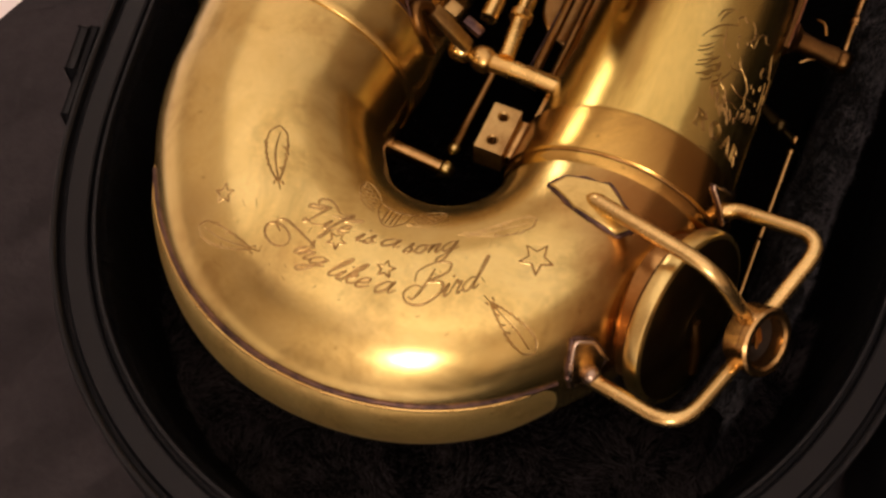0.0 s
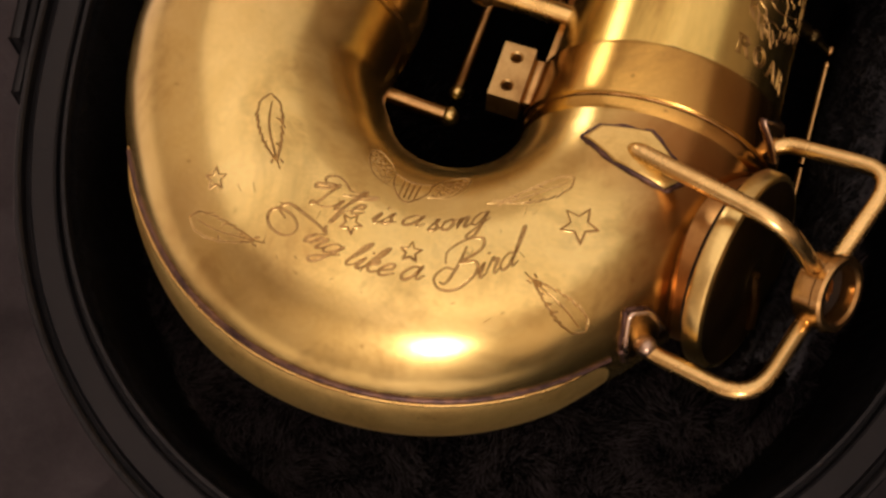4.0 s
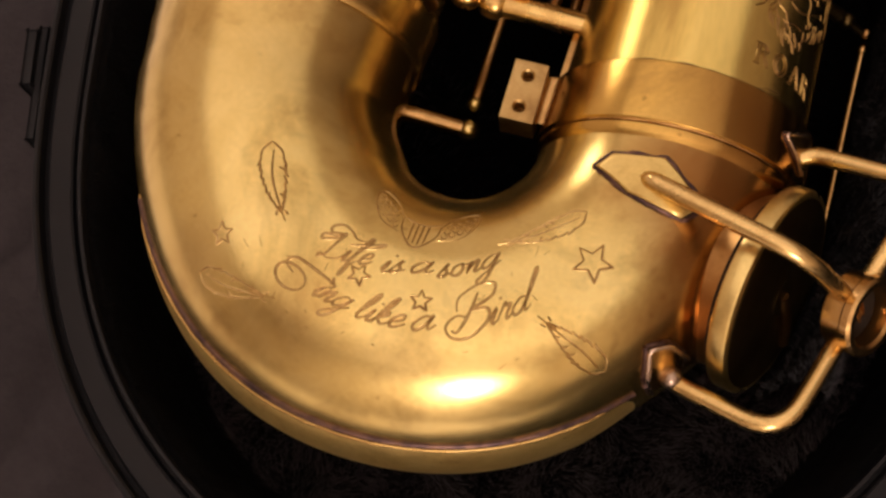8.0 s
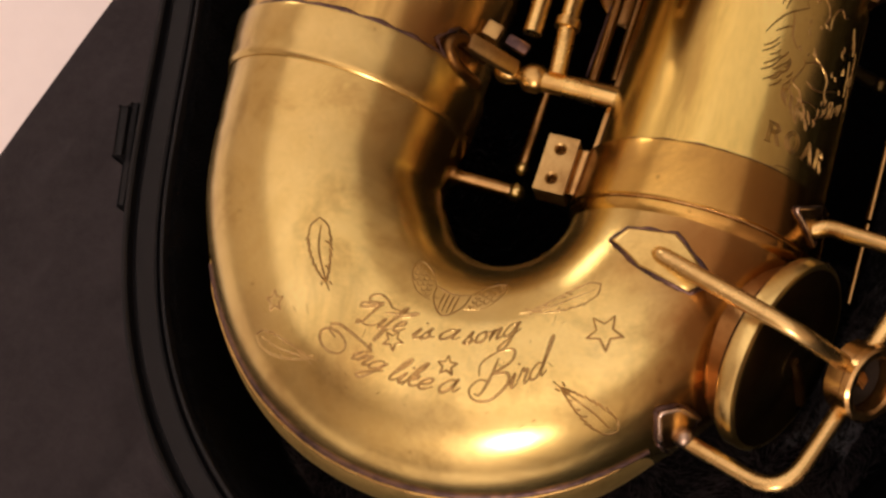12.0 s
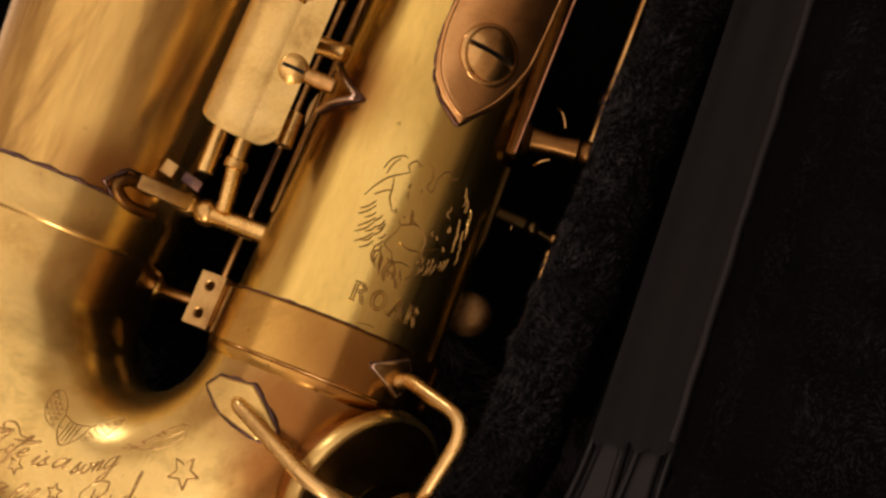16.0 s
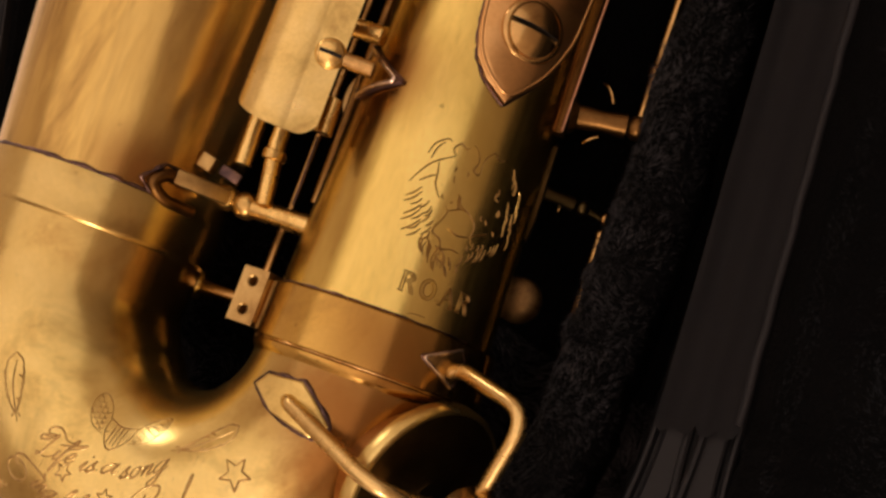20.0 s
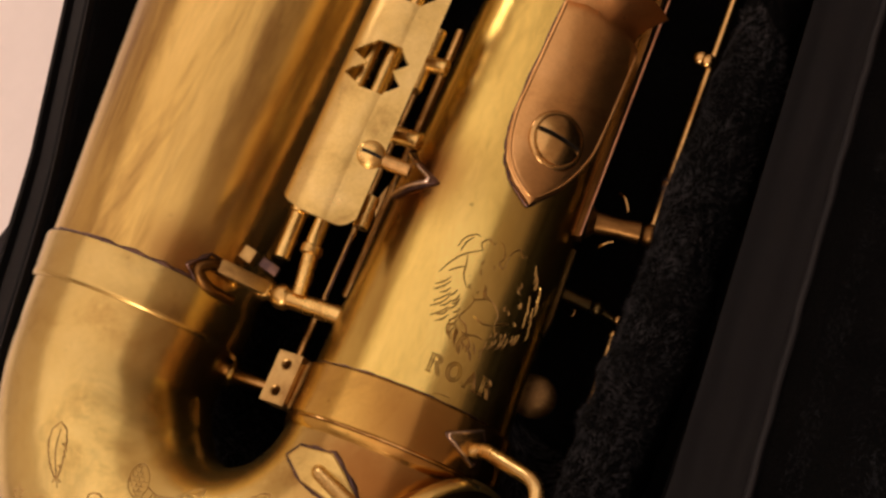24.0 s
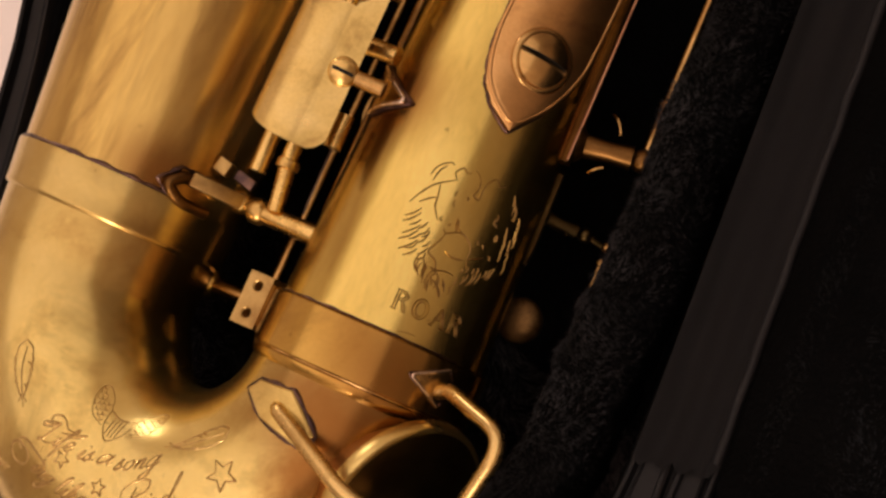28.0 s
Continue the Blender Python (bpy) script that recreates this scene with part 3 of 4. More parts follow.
def slotted_head(name, at, up, along, radius, dome, slot, mat, parent, label=""):
    """A domed screw head in two halves with the slot between them."""
    up = Vector(up).normalized()
    along = (Vector(along) - up * Vector(along).dot(up)).normalized()
    across = up.cross(along)
    bm = bmesh.new()
    for sign in (1, -1):
        rows = []
        for i in range(9):
            q = i / 8
            row = []
            for k in range(17):
                a = math.pi * k / 16
                x, y = math.cos(a) * radius * (1 - q), math.sin(a) * radius * (1 - q)
                y = max(y, slot * 0.5)
                h = dome * (1 - (1 - q) ** 2) + 0.5
                row.append(at + along * x + across * (sign * y) + up * h)
            rows.append(row)
        skirt = [p - up * 1.2 for p in rows[0]]
        grid(bm, [skirt] + rows)
    head = part(name, bm, mat, parent, label)
    bm = bmesh.new()
    for sign in (1, -1):
        half = [at + along * (radius * (1 - 2 * j / 10)) + across * (sign * slot * 0.5) for j in range(11)]
        grid(bm, [[p + up * (0.5 + dome * (1 - ((p - at).dot(along) / radius) ** 2)) for p in half], [p - up * 0.4 for p in half]])
    lathe(bm, at - up * 1.0, up, [(0, 0.1), (0, radius * 0.98), (0.9, radius * 0.98), (0.9, 0.1)], 32)
    # black lining paints the shade inside the slot
    part(name + "_slot", bm, SLOT_SHADE, head, "screw slot with its shade put into a black lining")
    return head


slotted_head("slotted_screw", SCREW_AT + SCREW_UP * 1.0, SCREW_UP, SLOT, 6.9, 1.9, 1.4, BRONZE, strap, "large domed slotted screw")

# ---------------------------------------------------------------- rib and posts on the body's far side
bm = bmesh.new()
rows = []
for i in range(41):
    s = -79 - 190 * i / 40
    rows.append([on(s, -14, -0.3), on(s, -14, 1.2), on(s, -8, 1.5), on(s, -4, 1.2), on(s, -4, -0.3)])
vs = grid(bm, rows)
bm.faces.new(vs[0])
# dark brass puts the shade of the body's far side into the rib's colour
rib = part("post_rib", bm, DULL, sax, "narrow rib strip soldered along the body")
# added strip: its dark colour stands for the tube's dim, shaded edge
bm = bmesh.new()
rows = []
for i in range(15):
    s = -50 - 26 * i / 14
    h = 0.8 * min(1, 0.2 + i / 3)
    rows.append([on(s, -23, -0.3), on(s, -23, h * 0.8), on(s, -17, h), on(s, -12, h * 0.9), on(s, -11, -0.3)])
vs = grid(bm, rows)
bm.faces.new(vs[0])
bm.faces.new(vs[-1][::-1])
part("added_dark_rib", bm, FACE, sax, "added lower rib strip, dark in place of the tube's shaded edge")
bm = bmesh.new()
rod(bm, [on(-79.5, -4.5, 1.1) + Vector((0, k * 4.6, 0)) for k in range(40)], 0.45, sides=8)
part("rib_edge", bm, COPPER, rib, "bright worn edge of the rib")


bm = bmesh.new()
rows = []
for i in range(41):
    s = -21 - 190 * i / 40
    rows.append([on(s, 177, -0.3), on(s, 177, 1.2), on(s, 181, 1.5), on(s, 186, 1.2), on(s, 186, -0.3)])
vs = grid(bm, rows)
bm.faces.new(vs[0])
part("inner_rib", bm, BRONZE, sax, "narrow rib strip on the body's inner side")


def post(at, out, height, parent, radius=2.6, head=3.4, mat=None):
    out = Vector(out).normalized()
    at = Vector(at)
    bm = bmesh.new()
    lathe(bm, at, out, [(0, radius + 1.8), (1.0, radius + 1.2), (2.2, radius), (height * 0.5, radius * 0.85), (height - 3, radius)], 24)
    ob = part("post", bm, mat or BRONZE, parent)
    bm = bmesh.new()
    ball(bm, at + out * height, head)
    part("post_ball", bm, mat or BRASS_BRIGHT, ob)
    return ob


# both posts: the dim far side is painted in with dark brass
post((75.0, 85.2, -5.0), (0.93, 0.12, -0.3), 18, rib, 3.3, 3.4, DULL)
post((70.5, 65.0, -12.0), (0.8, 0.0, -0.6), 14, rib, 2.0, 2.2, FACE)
key_rods = tagged(new("key_rods"), "", "")
key_rods.parent = sax
key_rods["label"] = "long brass hinge rods beside the body"
for pts, r, look_of in (([(91.8, 87, -11.5), (91.3, 150, -12), (91, 230, -12)], 1.4, BRONZE), ([(87.6, 58.6, -24.7), (87.7, 44, -25.6), (87.9, 29.4, -26.6)], 1.2, BRONZE), ([(87.9, 28.2, -26.6), (88, 18, -27), (88.1, 6, -27.4)], 1.1, BRONZE)):
    bm = bmesh.new()
    rod(bm, pts, r, sides=14)
    part("hinge_rod", bm, look_of, key_rods)
for c in ((87.6, 59.8, -24.6), (87.6, 64.4, -24.0), (66.8, 68.5, -45.5), (92, 104, -11.8), (88.0, 146, -11), (90.4, 145.4, -11)):
    bm = bmesh.new()
    ball(bm, c, 2.6 if c[1] > 100 else 1.7)
    part("rod_ball", bm, BRONZE, key_rods)
bm = bmesh.new()
rod(bm, [(82, 65, -20.6), (85.4, 64.6, -22.8), (87.3, 64, -24)], 1.0, 3)
# the arm's dimness comes from its near-black colour, in place of shade
part("short_arm", bm, FACE, key_rods)
bm = bmesh.new()
rod(bm, [(58.6, 68.5, -26), (63, 68.5, -36.4), (66.4, 68.5, -44.6)], 1.2, 3)
# near-black colour stands for the shade under the body
part("under_post", bm, FACE, key_rods, "post under the body, its shade put into the dark colour")
for pts in ([(80.4, 96.4, -7), (82.4, 95.4, -6), (83.8, 93.6, -6), (84.6, 91.6, -7)], [(80.2, 79.0, -7), (81.8, 80.2, -6), (83.6, 81.6, -7)]):
    bm = bmesh.new()
    rod(bm, pts, 0.45, 1.2, 8)
    part("needle_spring", bm, BRONZE, key_rods, "thin curled needle spring")
bm = bmesh.new()
lathe(bm, (66.4, 38.4, -40), (0.25, -0.2, 0.95), [(0, 0.1), (0, 6.4), (0.8, 6.8), (2.6, 6.8), (3.4, 6.2), (4.2, 4.6), (4.7, 3), (4.8, 0.1)], 40)
part("small_key_cup", bm, DARK_CUT, key_rods, "small brass key cup under the body")

# ---------------------------------------------------------------- sheet guard and rods between the tubes
sheet_thing = tagged(new("bell_key_guard"), "", "")
sheet_thing.parent = sax
sheet_thing["label"] = "curved sheet brass guard with arrow-shaped cut-outs"


def sheet_point(u, y, lift=0.0):
    """Across the bent sheet: u 0 to 1 from the rolled edge over the crease to the straight edge."""
    r = 12.2 + lift
    if u < 0.66:
        a = radians(202 - 149 * u / 0.66)
        return Vector((12.3 + r * math.cos(a), y, 27.0 + r * math.sin(a)))
    a = radians(53)
    p = Vector((12.3 + r * math.cos(a), y, 27.0 + r * math.sin(a)))
    return p + Vector((6.9, 0, -3.4)) * ((u - 0.66) / 0.34)


def cut(u, y):
    """Whether a spot lies in one of the arrow-shaped openings."""
    for base in (92.0, 121.0):
        v = y - base
        if 0 < v < 15:
            teeth = max(0.0, 1 - abs(v - 4.0) / 3.4) + max(0.0, 1 - abs(v - 11.0) / 3.4)
            waist = 0.09
            if abs(u - 0.60) < waist + 0.15 * teeth:
                return True
    return False


bm = bmesh.new()
NU, NY = 84, 150
verts = {}


def sheet_vert(i, j, layer):
    key = (i, j, layer)
    if key not in verts:
        u = i / NU
        y = 52.5 + 88 * j / NY
        y += (max(0.0, 0.62 - u) ** 2 * 42 + max(0.0, u - 0.80) ** 2 * 90) * max(0.0, 1 - j / 50)
        verts[key] = bm.verts.new(sheet_point(u, y, -0.9 * layer) * MM)
    return verts[key]


keep = {(i, j) for i in range(NU) for j in range(NY) if not cut((i + 0.5) / NU, 52.5 + 88 * (j + 0.5) / NY)}
for i, j in keep:
    for layer in (0, 1):
        q = [sheet_vert(i, j, layer), sheet_vert(i + 1, j, layer), sheet_vert(i + 1, j + 1, layer), sheet_vert(i, j + 1, layer)]
        bm.faces.new(q)
    for (di, dj), (a, b) in (((-1, 0), ((i, j), (i, j + 1))), ((1, 0), ((i + 1, j), (i + 1, j + 1))), ((0, -1), ((i, j), (i + 1, j))), ((0, 1), ((i, j + 1), (i + 1, j + 1)))):
        if (i + di, j + dj) not in keep:
            bm.faces.new([sheet_vert(*a, 0), sheet_vert(*b, 0), sheet_vert(*b, 1), sheet_vert(*a, 1)])
part("guard_sheet", bm, SHEET, sheet_thing, "bent sheet brass with cut-outs")

PSCREW = Vector((23.2, 74.6, 33.8))
PS_UP = Vector((0.42, -0.12, 0.9)).normalized()
bm = bmesh.new()
lathe(bm, PSCREW - PS_UP * 1.0, PS_UP, [(0, 3.6), (0.8, 4.1), (2.2, 4.1), (3.0, 3.7), (3.3, 3.1), (2.9, 3.0), (2.9, 0.1)], 32)
part("screw_seat", bm, BRASS_BRIGHT, sheet_thing)
slotted_head("guard_screw", PSCREW + PS_UP * 2.6, PS_UP, SLOT, 2.9, 0.8, 1.0, BRASS_BRIGHT, sheet_thing, "small slotted screw")
bm = bmesh.new()
rod(bm, [PSCREW - PS_UP * 0.5, (34.0, 74.3, 29.8)], 2.2, sides=20)
part("guard_post", bm, BRONZE, sheet_thing)
TRI = [(-74.0, 104.0), (-83.0, 138.0), (-76.0, 146.0), (-70.0, 136.0)]
foot = surface_plate("post_foot", TRI, 1.1, BRONZE, sheet_thing, "greyed triangular post foot")
scorch_rim(foot, TRI, 1.12, 0.15, 0.75)
bm = bmesh.new()
rod(bm, [on(-83.5, 138, 1.3), on(-79, 121, 1.7), on(-73.8, 103.5, 1.2), on(-72, 118, 1.7), on(-69.5, 134, 1.3)], 0.75, 2.5, 10)
part("foot_edge", bm, PALE_EDGE, foot, "bright worn edge of the post foot")
for pts, r in (([(17, 86, 25.5), (30.5, 85.5, 24.5)], 2.6), ([(23.6, 56.5, 24.5), (23.4, 66, 24.5)], 2.3), ([(22.5, 100, 26), (22.5, 120, 26)], 2.4), ([(21, 109, 26.5), (29.6, 109, 25.5)], 2.4)):
    bm = bmesh.new()
    rod(bm, pts, r, sides=18)
    part("short_post", bm, BRASS_BRIGHT, sheet_thing)

hinge = tagged(new("bell_keys"), "", "")
hinge.parent = sax
hinge["label"] = "rods, nuts and posts of the bell keys"


def bar(name, pts, r, mat, bend=0.0, label="", parent=None, sides=16):
    bm = bmesh.new()
    rod(bm, pts, r, bend, sides)
    return part(name, bm, mat, parent or hinge, label)


bar("hinge_rod", [(-6.6, 46, 8), (-6.8, 60, 8.5), (-6.6, 140, 9)], 2.6, BRASS_BRIGHT)
bar("hinge_rod", [(2.6, 37.5, 5), (1.6, 54, 8), (1.6, 150, 9)], 2.5, BRASS_BRIGHT)
bar("hinge_rod", [(16, 88, 33.6), (16, 130, 33.6)], 1.7, BRASS_BRIGHT)
bar("hinge_rod", [(9.6, 88, 33.6), (9.6, 130, 33.6)], 1.7, BRASS_BRIGHT)
bar("steel_needle", [(9.5, 40, 2), (10.5, 60, 4)], 0.32, SCORCH, sides=8)
bar("cross_tube", [(-1.5, 35.8, 3), (10, 35.6, 3), (21, 35.2, 2.6)], [2.9, 3.0, 3.3], BRASS_BRIGHT)
for c, r in (((-11.0, 37.0, 2.0), 3.7), ((-3.6, 36.0, 2.8), 3.9)):
    bm = bmesh.new()
    lathe(bm, Vector(c) - Vector((r, 0, 0)), (1, -0.03, 0.05), [(0, r * 0.4), (r * 0.25, r * 0.75), (r * 0.6, r * 0.98), (r, r), (r * 1.4, r * 0.98), (r * 1.75, r * 0.75), (r * 2, r * 0.4)], 20)
    part("hinge_knuckle", bm, BRASS_BRIGHT, hinge)
bm = bmesh.new()
lathe(bm, (-14.4, 37.4, 0.6), (1, 0, 0), [(0, 1.9), (12, 1.9)], 16)
part("knuckle_pin", bm, BRASS_BRIGHT, hinge)
bm = bmesh.new()
block(bm, (-14.0, 36.3, 11.2), (0.69, 0, -0.72), (0.0, 1, 0), (0.72, 0, 0.69), (16, 4.4, 3.0), 0.7)
part("flat_arm", bm, LUG, hinge, "flat pale brass arm")
bm = bmesh.new()
block(bm, (-16.6, 43.6, 9.0), (1, -0.25, -0.2), (0.25, 1, 0), (0.2, 0, 1), (4.6, 4.4, 4.2), 0.5)
part("square_nut", bm, LUG, hinge, "small pale square nut")
bm = bmesh.new()
block(bm, (-9.6, 42.4, 7.0), (1, -0.25, -0.3), (0.25, 1, 0), (0.3, 0, 1), (6.5, 3.2, 2.2), 0.6)
part("dark_clip", bm, SCORCH, hinge, "dark steel clip")
for c, r in (((1.6, 51, 7.2), 3.4), ((-6.8, 62, 8.3), 3.4)):
    bm = bmesh.new()
    lathe(bm, Vector(c) - Vector((0, 1.6, 0)), (0, 1, 0.05), [(0, r * 0.8), (0.4, r), (2.8, r), (3.2, r * 0.8)], 20)
    part("rod_collar", bm, BRASS_BRIGHT, hinge)
# bracket loop on the bell
L0 = LENGTH + 32.5
bar("bracket_loop", [on(L0 - 3.4, 168, 1.2), on(L0 - 3.6, 152, 1.2), on(L0, 143, 1.2), on(L0 + 3.8, 150, 1.2), on(L0 + 4.0, 168, 1.2)], 1.7, DULL, 5, "bracket loop soldered to the bell")
scorch_rim(hinge, [(L0 - 5, 168), (L0 - 5, 150), (L0, 139), (L0 + 6.0, 148), (L0 + 6.0, 168)], 1.0, 0.1, 0.55, False)
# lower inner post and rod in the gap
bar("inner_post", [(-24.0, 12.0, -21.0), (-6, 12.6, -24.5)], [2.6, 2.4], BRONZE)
bm = bmesh.new()
ball(bm, (-5.4, 12.7, -24.7), 3.1)
part("post_ball", bm, BRASS, hinge)
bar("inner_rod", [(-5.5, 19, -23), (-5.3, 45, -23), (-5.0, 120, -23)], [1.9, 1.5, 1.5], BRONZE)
bm = bmesh.new()
ball(bm, (-5.5, 19.5, -23), 2.3)
part("rod_ball", bm, BRASS, hinge)
bm = bmesh.new()
lathe(bm, (-22.4, 12.2, -21.2), (-1, 0, 0), [(0, 3.4), (1.2, 4.6), (2.0, 4.8), (2.0, 0.1)], 24)
part("post_base", bm, BRASS, hinge)
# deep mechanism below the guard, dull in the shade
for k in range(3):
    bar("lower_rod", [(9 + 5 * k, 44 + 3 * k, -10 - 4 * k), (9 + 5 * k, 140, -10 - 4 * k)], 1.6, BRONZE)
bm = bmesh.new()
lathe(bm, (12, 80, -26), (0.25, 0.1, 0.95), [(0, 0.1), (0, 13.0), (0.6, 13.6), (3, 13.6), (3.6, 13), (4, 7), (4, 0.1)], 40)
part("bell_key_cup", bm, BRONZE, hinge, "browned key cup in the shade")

# ---------------------------------------------------------------- engraving
def rounded(points, steps=5):
    """A smooth line through points in the plane."""
    p = [Vector(q) for q in points]
    out = []
    for i in range(len(p) - 1):
        a, b, c, d = p[max(i - 1, 0)], p[i], p[i + 1], p[min(i + 2, len(p) - 1)]
        for k in range(steps):
            t = k / steps
            out.append(0.5 * ((2 * b) + (c - a) * t + (2 * a - 5 * b + 4 * c - d) * t * t + (3 * b - a - 3 * c + d) * t**3))
    out.append(p[-1])
    return out


def bow_map(s0, d0):
    """Flat millimetres (right, up) to the bow's skin round the spot (s0, d0)."""
    r = axis_at(s0)[2]

    def place(x, y, off):
        d = d0 + math.degrees(y / r)
        k = BOW / (BOW + r * math.cos(radians(d)))
        return on(s0 - x * k, d, off + dent(s0 - x * k, abs(d)))

    return place


def body_map(s0, d0):
    r = axis_at(s0)[2]

    def place(x, y, off):
        d = d0 - math.degrees(x / r)
        return on(s0 - y, d, off - 0.2 + dent(s0 - y, abs(d)))

    return place


def groove(bm, place, line, width=0.36, depth=0.05):
    """One engraved stroke: a cut with a fine burr on both sides."""
    dense = []
    for a, b in zip(line, line[1:]):
        k = max(1, math.ceil((b - a).length / 0.45))
        dense += [a.lerp(b, q / k) for q in range(k)]
    line = dense + [line[-1]]
    rows = []
    n = len(line)
    for i, p in enumerate(line):
        t = line[min(i + 1, n - 1)] - line[max(i - 1, 0)]
        if t.length < 1e-6:
            t = Vector((1, 0))
        side = Vector((-t.y, t.x)).normalized()
        w = width * (0.55 + 0.45 * math.sin(math.pi * min(1, (i + 0.6) / n)))
        row = []
        for q, h in ((-1.0, -0.02), (-0.62, depth), (-0.22, 0.01), (0.22, 0.014), (0.62, depth), (1.0, -0.02)):
            v = p + side * (w * q)
            row.append(place(v.x, v.y, h))
        rows.append(row)
    vs = grid(bm, rows)
    for a, b in zip(vs, vs[1:]):
        for k in ((1, 3) if width > 0.38 else (2, 3)):
            for f in a[k].link_faces:
                if a[k + 1] in f.verts and b[k] in f.verts:
                    f.material_index = 1


def cut_part(name, bm, mat, parent, label):
    """Engraved strokes: bright burrs with a dark cut between them."""
    ob = part(name, bm, mat, parent, label)
    ob.data.materials.append(DARK_CUT)
    return ob


def engraving(name, place, lines, width, label, mat=None, depth=0.05):
    bm = bmesh.new()
    for line in lines:
        groove(bm, place, line, width, depth)
    return cut_part(name, bm, mat or GROOVE_BRIGHT, bow, label)


def star_lines(size, turn):
    pts = []
    for k in range(11):
        r = size if k % 2 == 0 else size * 0.45
        a = radians(90 + turn + 36 * k)
        pts.append(Vector((r * math.cos(a), r * math.sin(a))))
    return [[a.lerp(b, k / 4) for a, b in zip(pts, pts[1:]) for k in range(4)] + [pts[0]]]


def feather_lines(length, wide, seed):
    """Tip at the origin, quill towards +x: ragged barbs along both sides and a bent shaft."""
    rnd = random.Random(seed)
    lines = []

    def half(k):
        return wide * math.sin(math.pi * min(1.0, k / 0.88) ** 0.62) ** 0.8

    for sign in (1, -1):
        k = 0.0
        while k < 0.84:
            step = rnd.uniform(0.07, 0.14) if k > 0.12 else 0.2
            a, b = k, min(0.88, k + step)
            flick = 1.0 if k < 0.1 else rnd.uniform(1.06, 1.22)
            start = 0.0 if k == 0 else rnd.uniform(0.82, 0.95)
            lines.append(rounded([(length * a, sign * half(a) * start), (length * (a * 0.5 + b * 0.5), sign * half((a + b) / 2)), (length * b + 0.2, sign * half(b) * flick)], 4))
            if rnd.random() < 0.35 and k > 0.25:
                lines.append([Vector((length * b, sign * half(b) * 1.05)), Vector((length * (b - 0.05), sign * half(b) * 0.5))])
            k = b - 0.015
        lines.append([Vector((length * 0.86, sign * wide * 0.3)), Vector((length * 0.92, sign * wide * 0.42))])
    lines.append(rounded([(length * 0.10, wide * 0.15), (length * 0.4, -wide * 0.1), (length * 0.72, 0), (length, wide * 0.06)], 6))
    return lines


def turned(lines, deg):
    m = Matrix.Rotation(radians(deg), 2)
    return [[m @ p for p in line] for line in lines]


for s0, d0, size, turn in ((108.0, 66.5, 2.7, -14), (32.0, 87.5, 4.3, 4), (82.0, 91.0, 2.5, -6), (68.0, 88.0, 2.4, 2)):
    engraving("engraved_star", bow_map(s0, d0), star_lines(size, turn), 0.34, "five-pointed engraved star", depth=0.08)


def feather_between(tip, quill, wide, seed):
    place = bow_map(*tip)
    r = axis_at(tip[0])[2]
    k = BOW / (BOW + r * math.cos(radians((tip[1] + quill[1]) / 2)))
    d = Vector(((tip[0] - quill[0]) / k, radians(quill[1] - tip[1]) * r))
    engraving("engraved_feather", place, turned(feather_lines(d.length, wide, seed), math.degrees(math.atan2(d.y, d.x))), 0.29, "engraved feather outline", depth=0.09)


feather_between((121.0, 99.5), (101.0, 89.5), 2.6, 3)
feather_between((25.0, 106.0), (49.0, 112.0), 2.3, 5)
feather_between((39.0, 46.0), (45.0, 78.5), 2.7, 8)
feather_between((106.0, 48.0), (94.0, 65.5), 2.6, 11)

GLYPHS = {}


def glyph(ch, advance, *lines):
    GLYPHS[ch] = (advance, [[Vector(p) for p in line] for line in lines])


glyph("a", 1.05, [(0.78, 0.85), (0.38, 1.0), (0.02, 0.5), (0.22, 0.02), (0.6, 0.3), (0.82, 1.0), (0.74, 0.3), (0.88, 0.0), (1.12, 0.25)])
glyph("e", 0.85, [(0.0, 0.3), (0.58, 0.6), (0.52, 0.97), (0.22, 0.9), (0.05, 0.4), (0.28, 0.0), (0.6, 0.08), (0.9, 0.35)])
glyph("f", 0.75, [(0.0, 0.15), (0.42, 1.2), (0.62, 2.1), (0.42, 2.35), (0.26, 1.3), (0.1, -0.9), (0.28, -1.1), (0.38, -0.1), (0.75, 0.25)], [(-0.7, 1.5), (0.2, 1.65), (1.5, 2.0), (1.3, 1.65), (0.4, 1.3)])
glyph("g", 1.05, [(0.78, 0.85), (0.34, 1.0), (0.02, 0.5), (0.22, 0.02), (0.6, 0.3), (0.8, 1.0), (0.62, -0.7), (0.3, -1.15), (0.05, -0.8), (0.55, -0.2), (1.12, 0.3)])
glyph("i", 0.5, [(0.0, 0.25), (0.24, 0.98), (0.18, 0.2), (0.3, 0.0), (0.55, 0.25)], [(0.32, 1.45), (0.36, 1.6)])
glyph("k", 0.82, [(0.0, 0.2), (0.36, 1.5), (0.34, 2.2), (0.14, 1.7), (0.05, 0.0)], [(0.06, 0.5), (0.46, 1.0), (0.52, 0.72), (0.16, 0.5), (0.5, 0.03), (0.85, 0.25)])
glyph("l", 0.5, [(0.0, 0.2), (0.36, 1.5), (0.34, 2.2), (0.14, 1.7), (0.08, 0.3), (0.24, 0.0), (0.52, 0.25)])
glyph("n", 0.88, [(0.0, 0.3), (0.18, 0.97), (0.1, 0.0)], [(0.12, 0.3), (0.42, 0.95), (0.56, 0.8), (0.52, 0.15), (0.66, 0.0), (0.92, 0.28)])
glyph("o", 0.85, [(0.42, 0.97), (0.06, 0.7), (0.1, 0.1), (0.45, 0.02), (0.62, 0.5), (0.42, 0.97), (0.6, 0.78), (0.9, 0.85)])
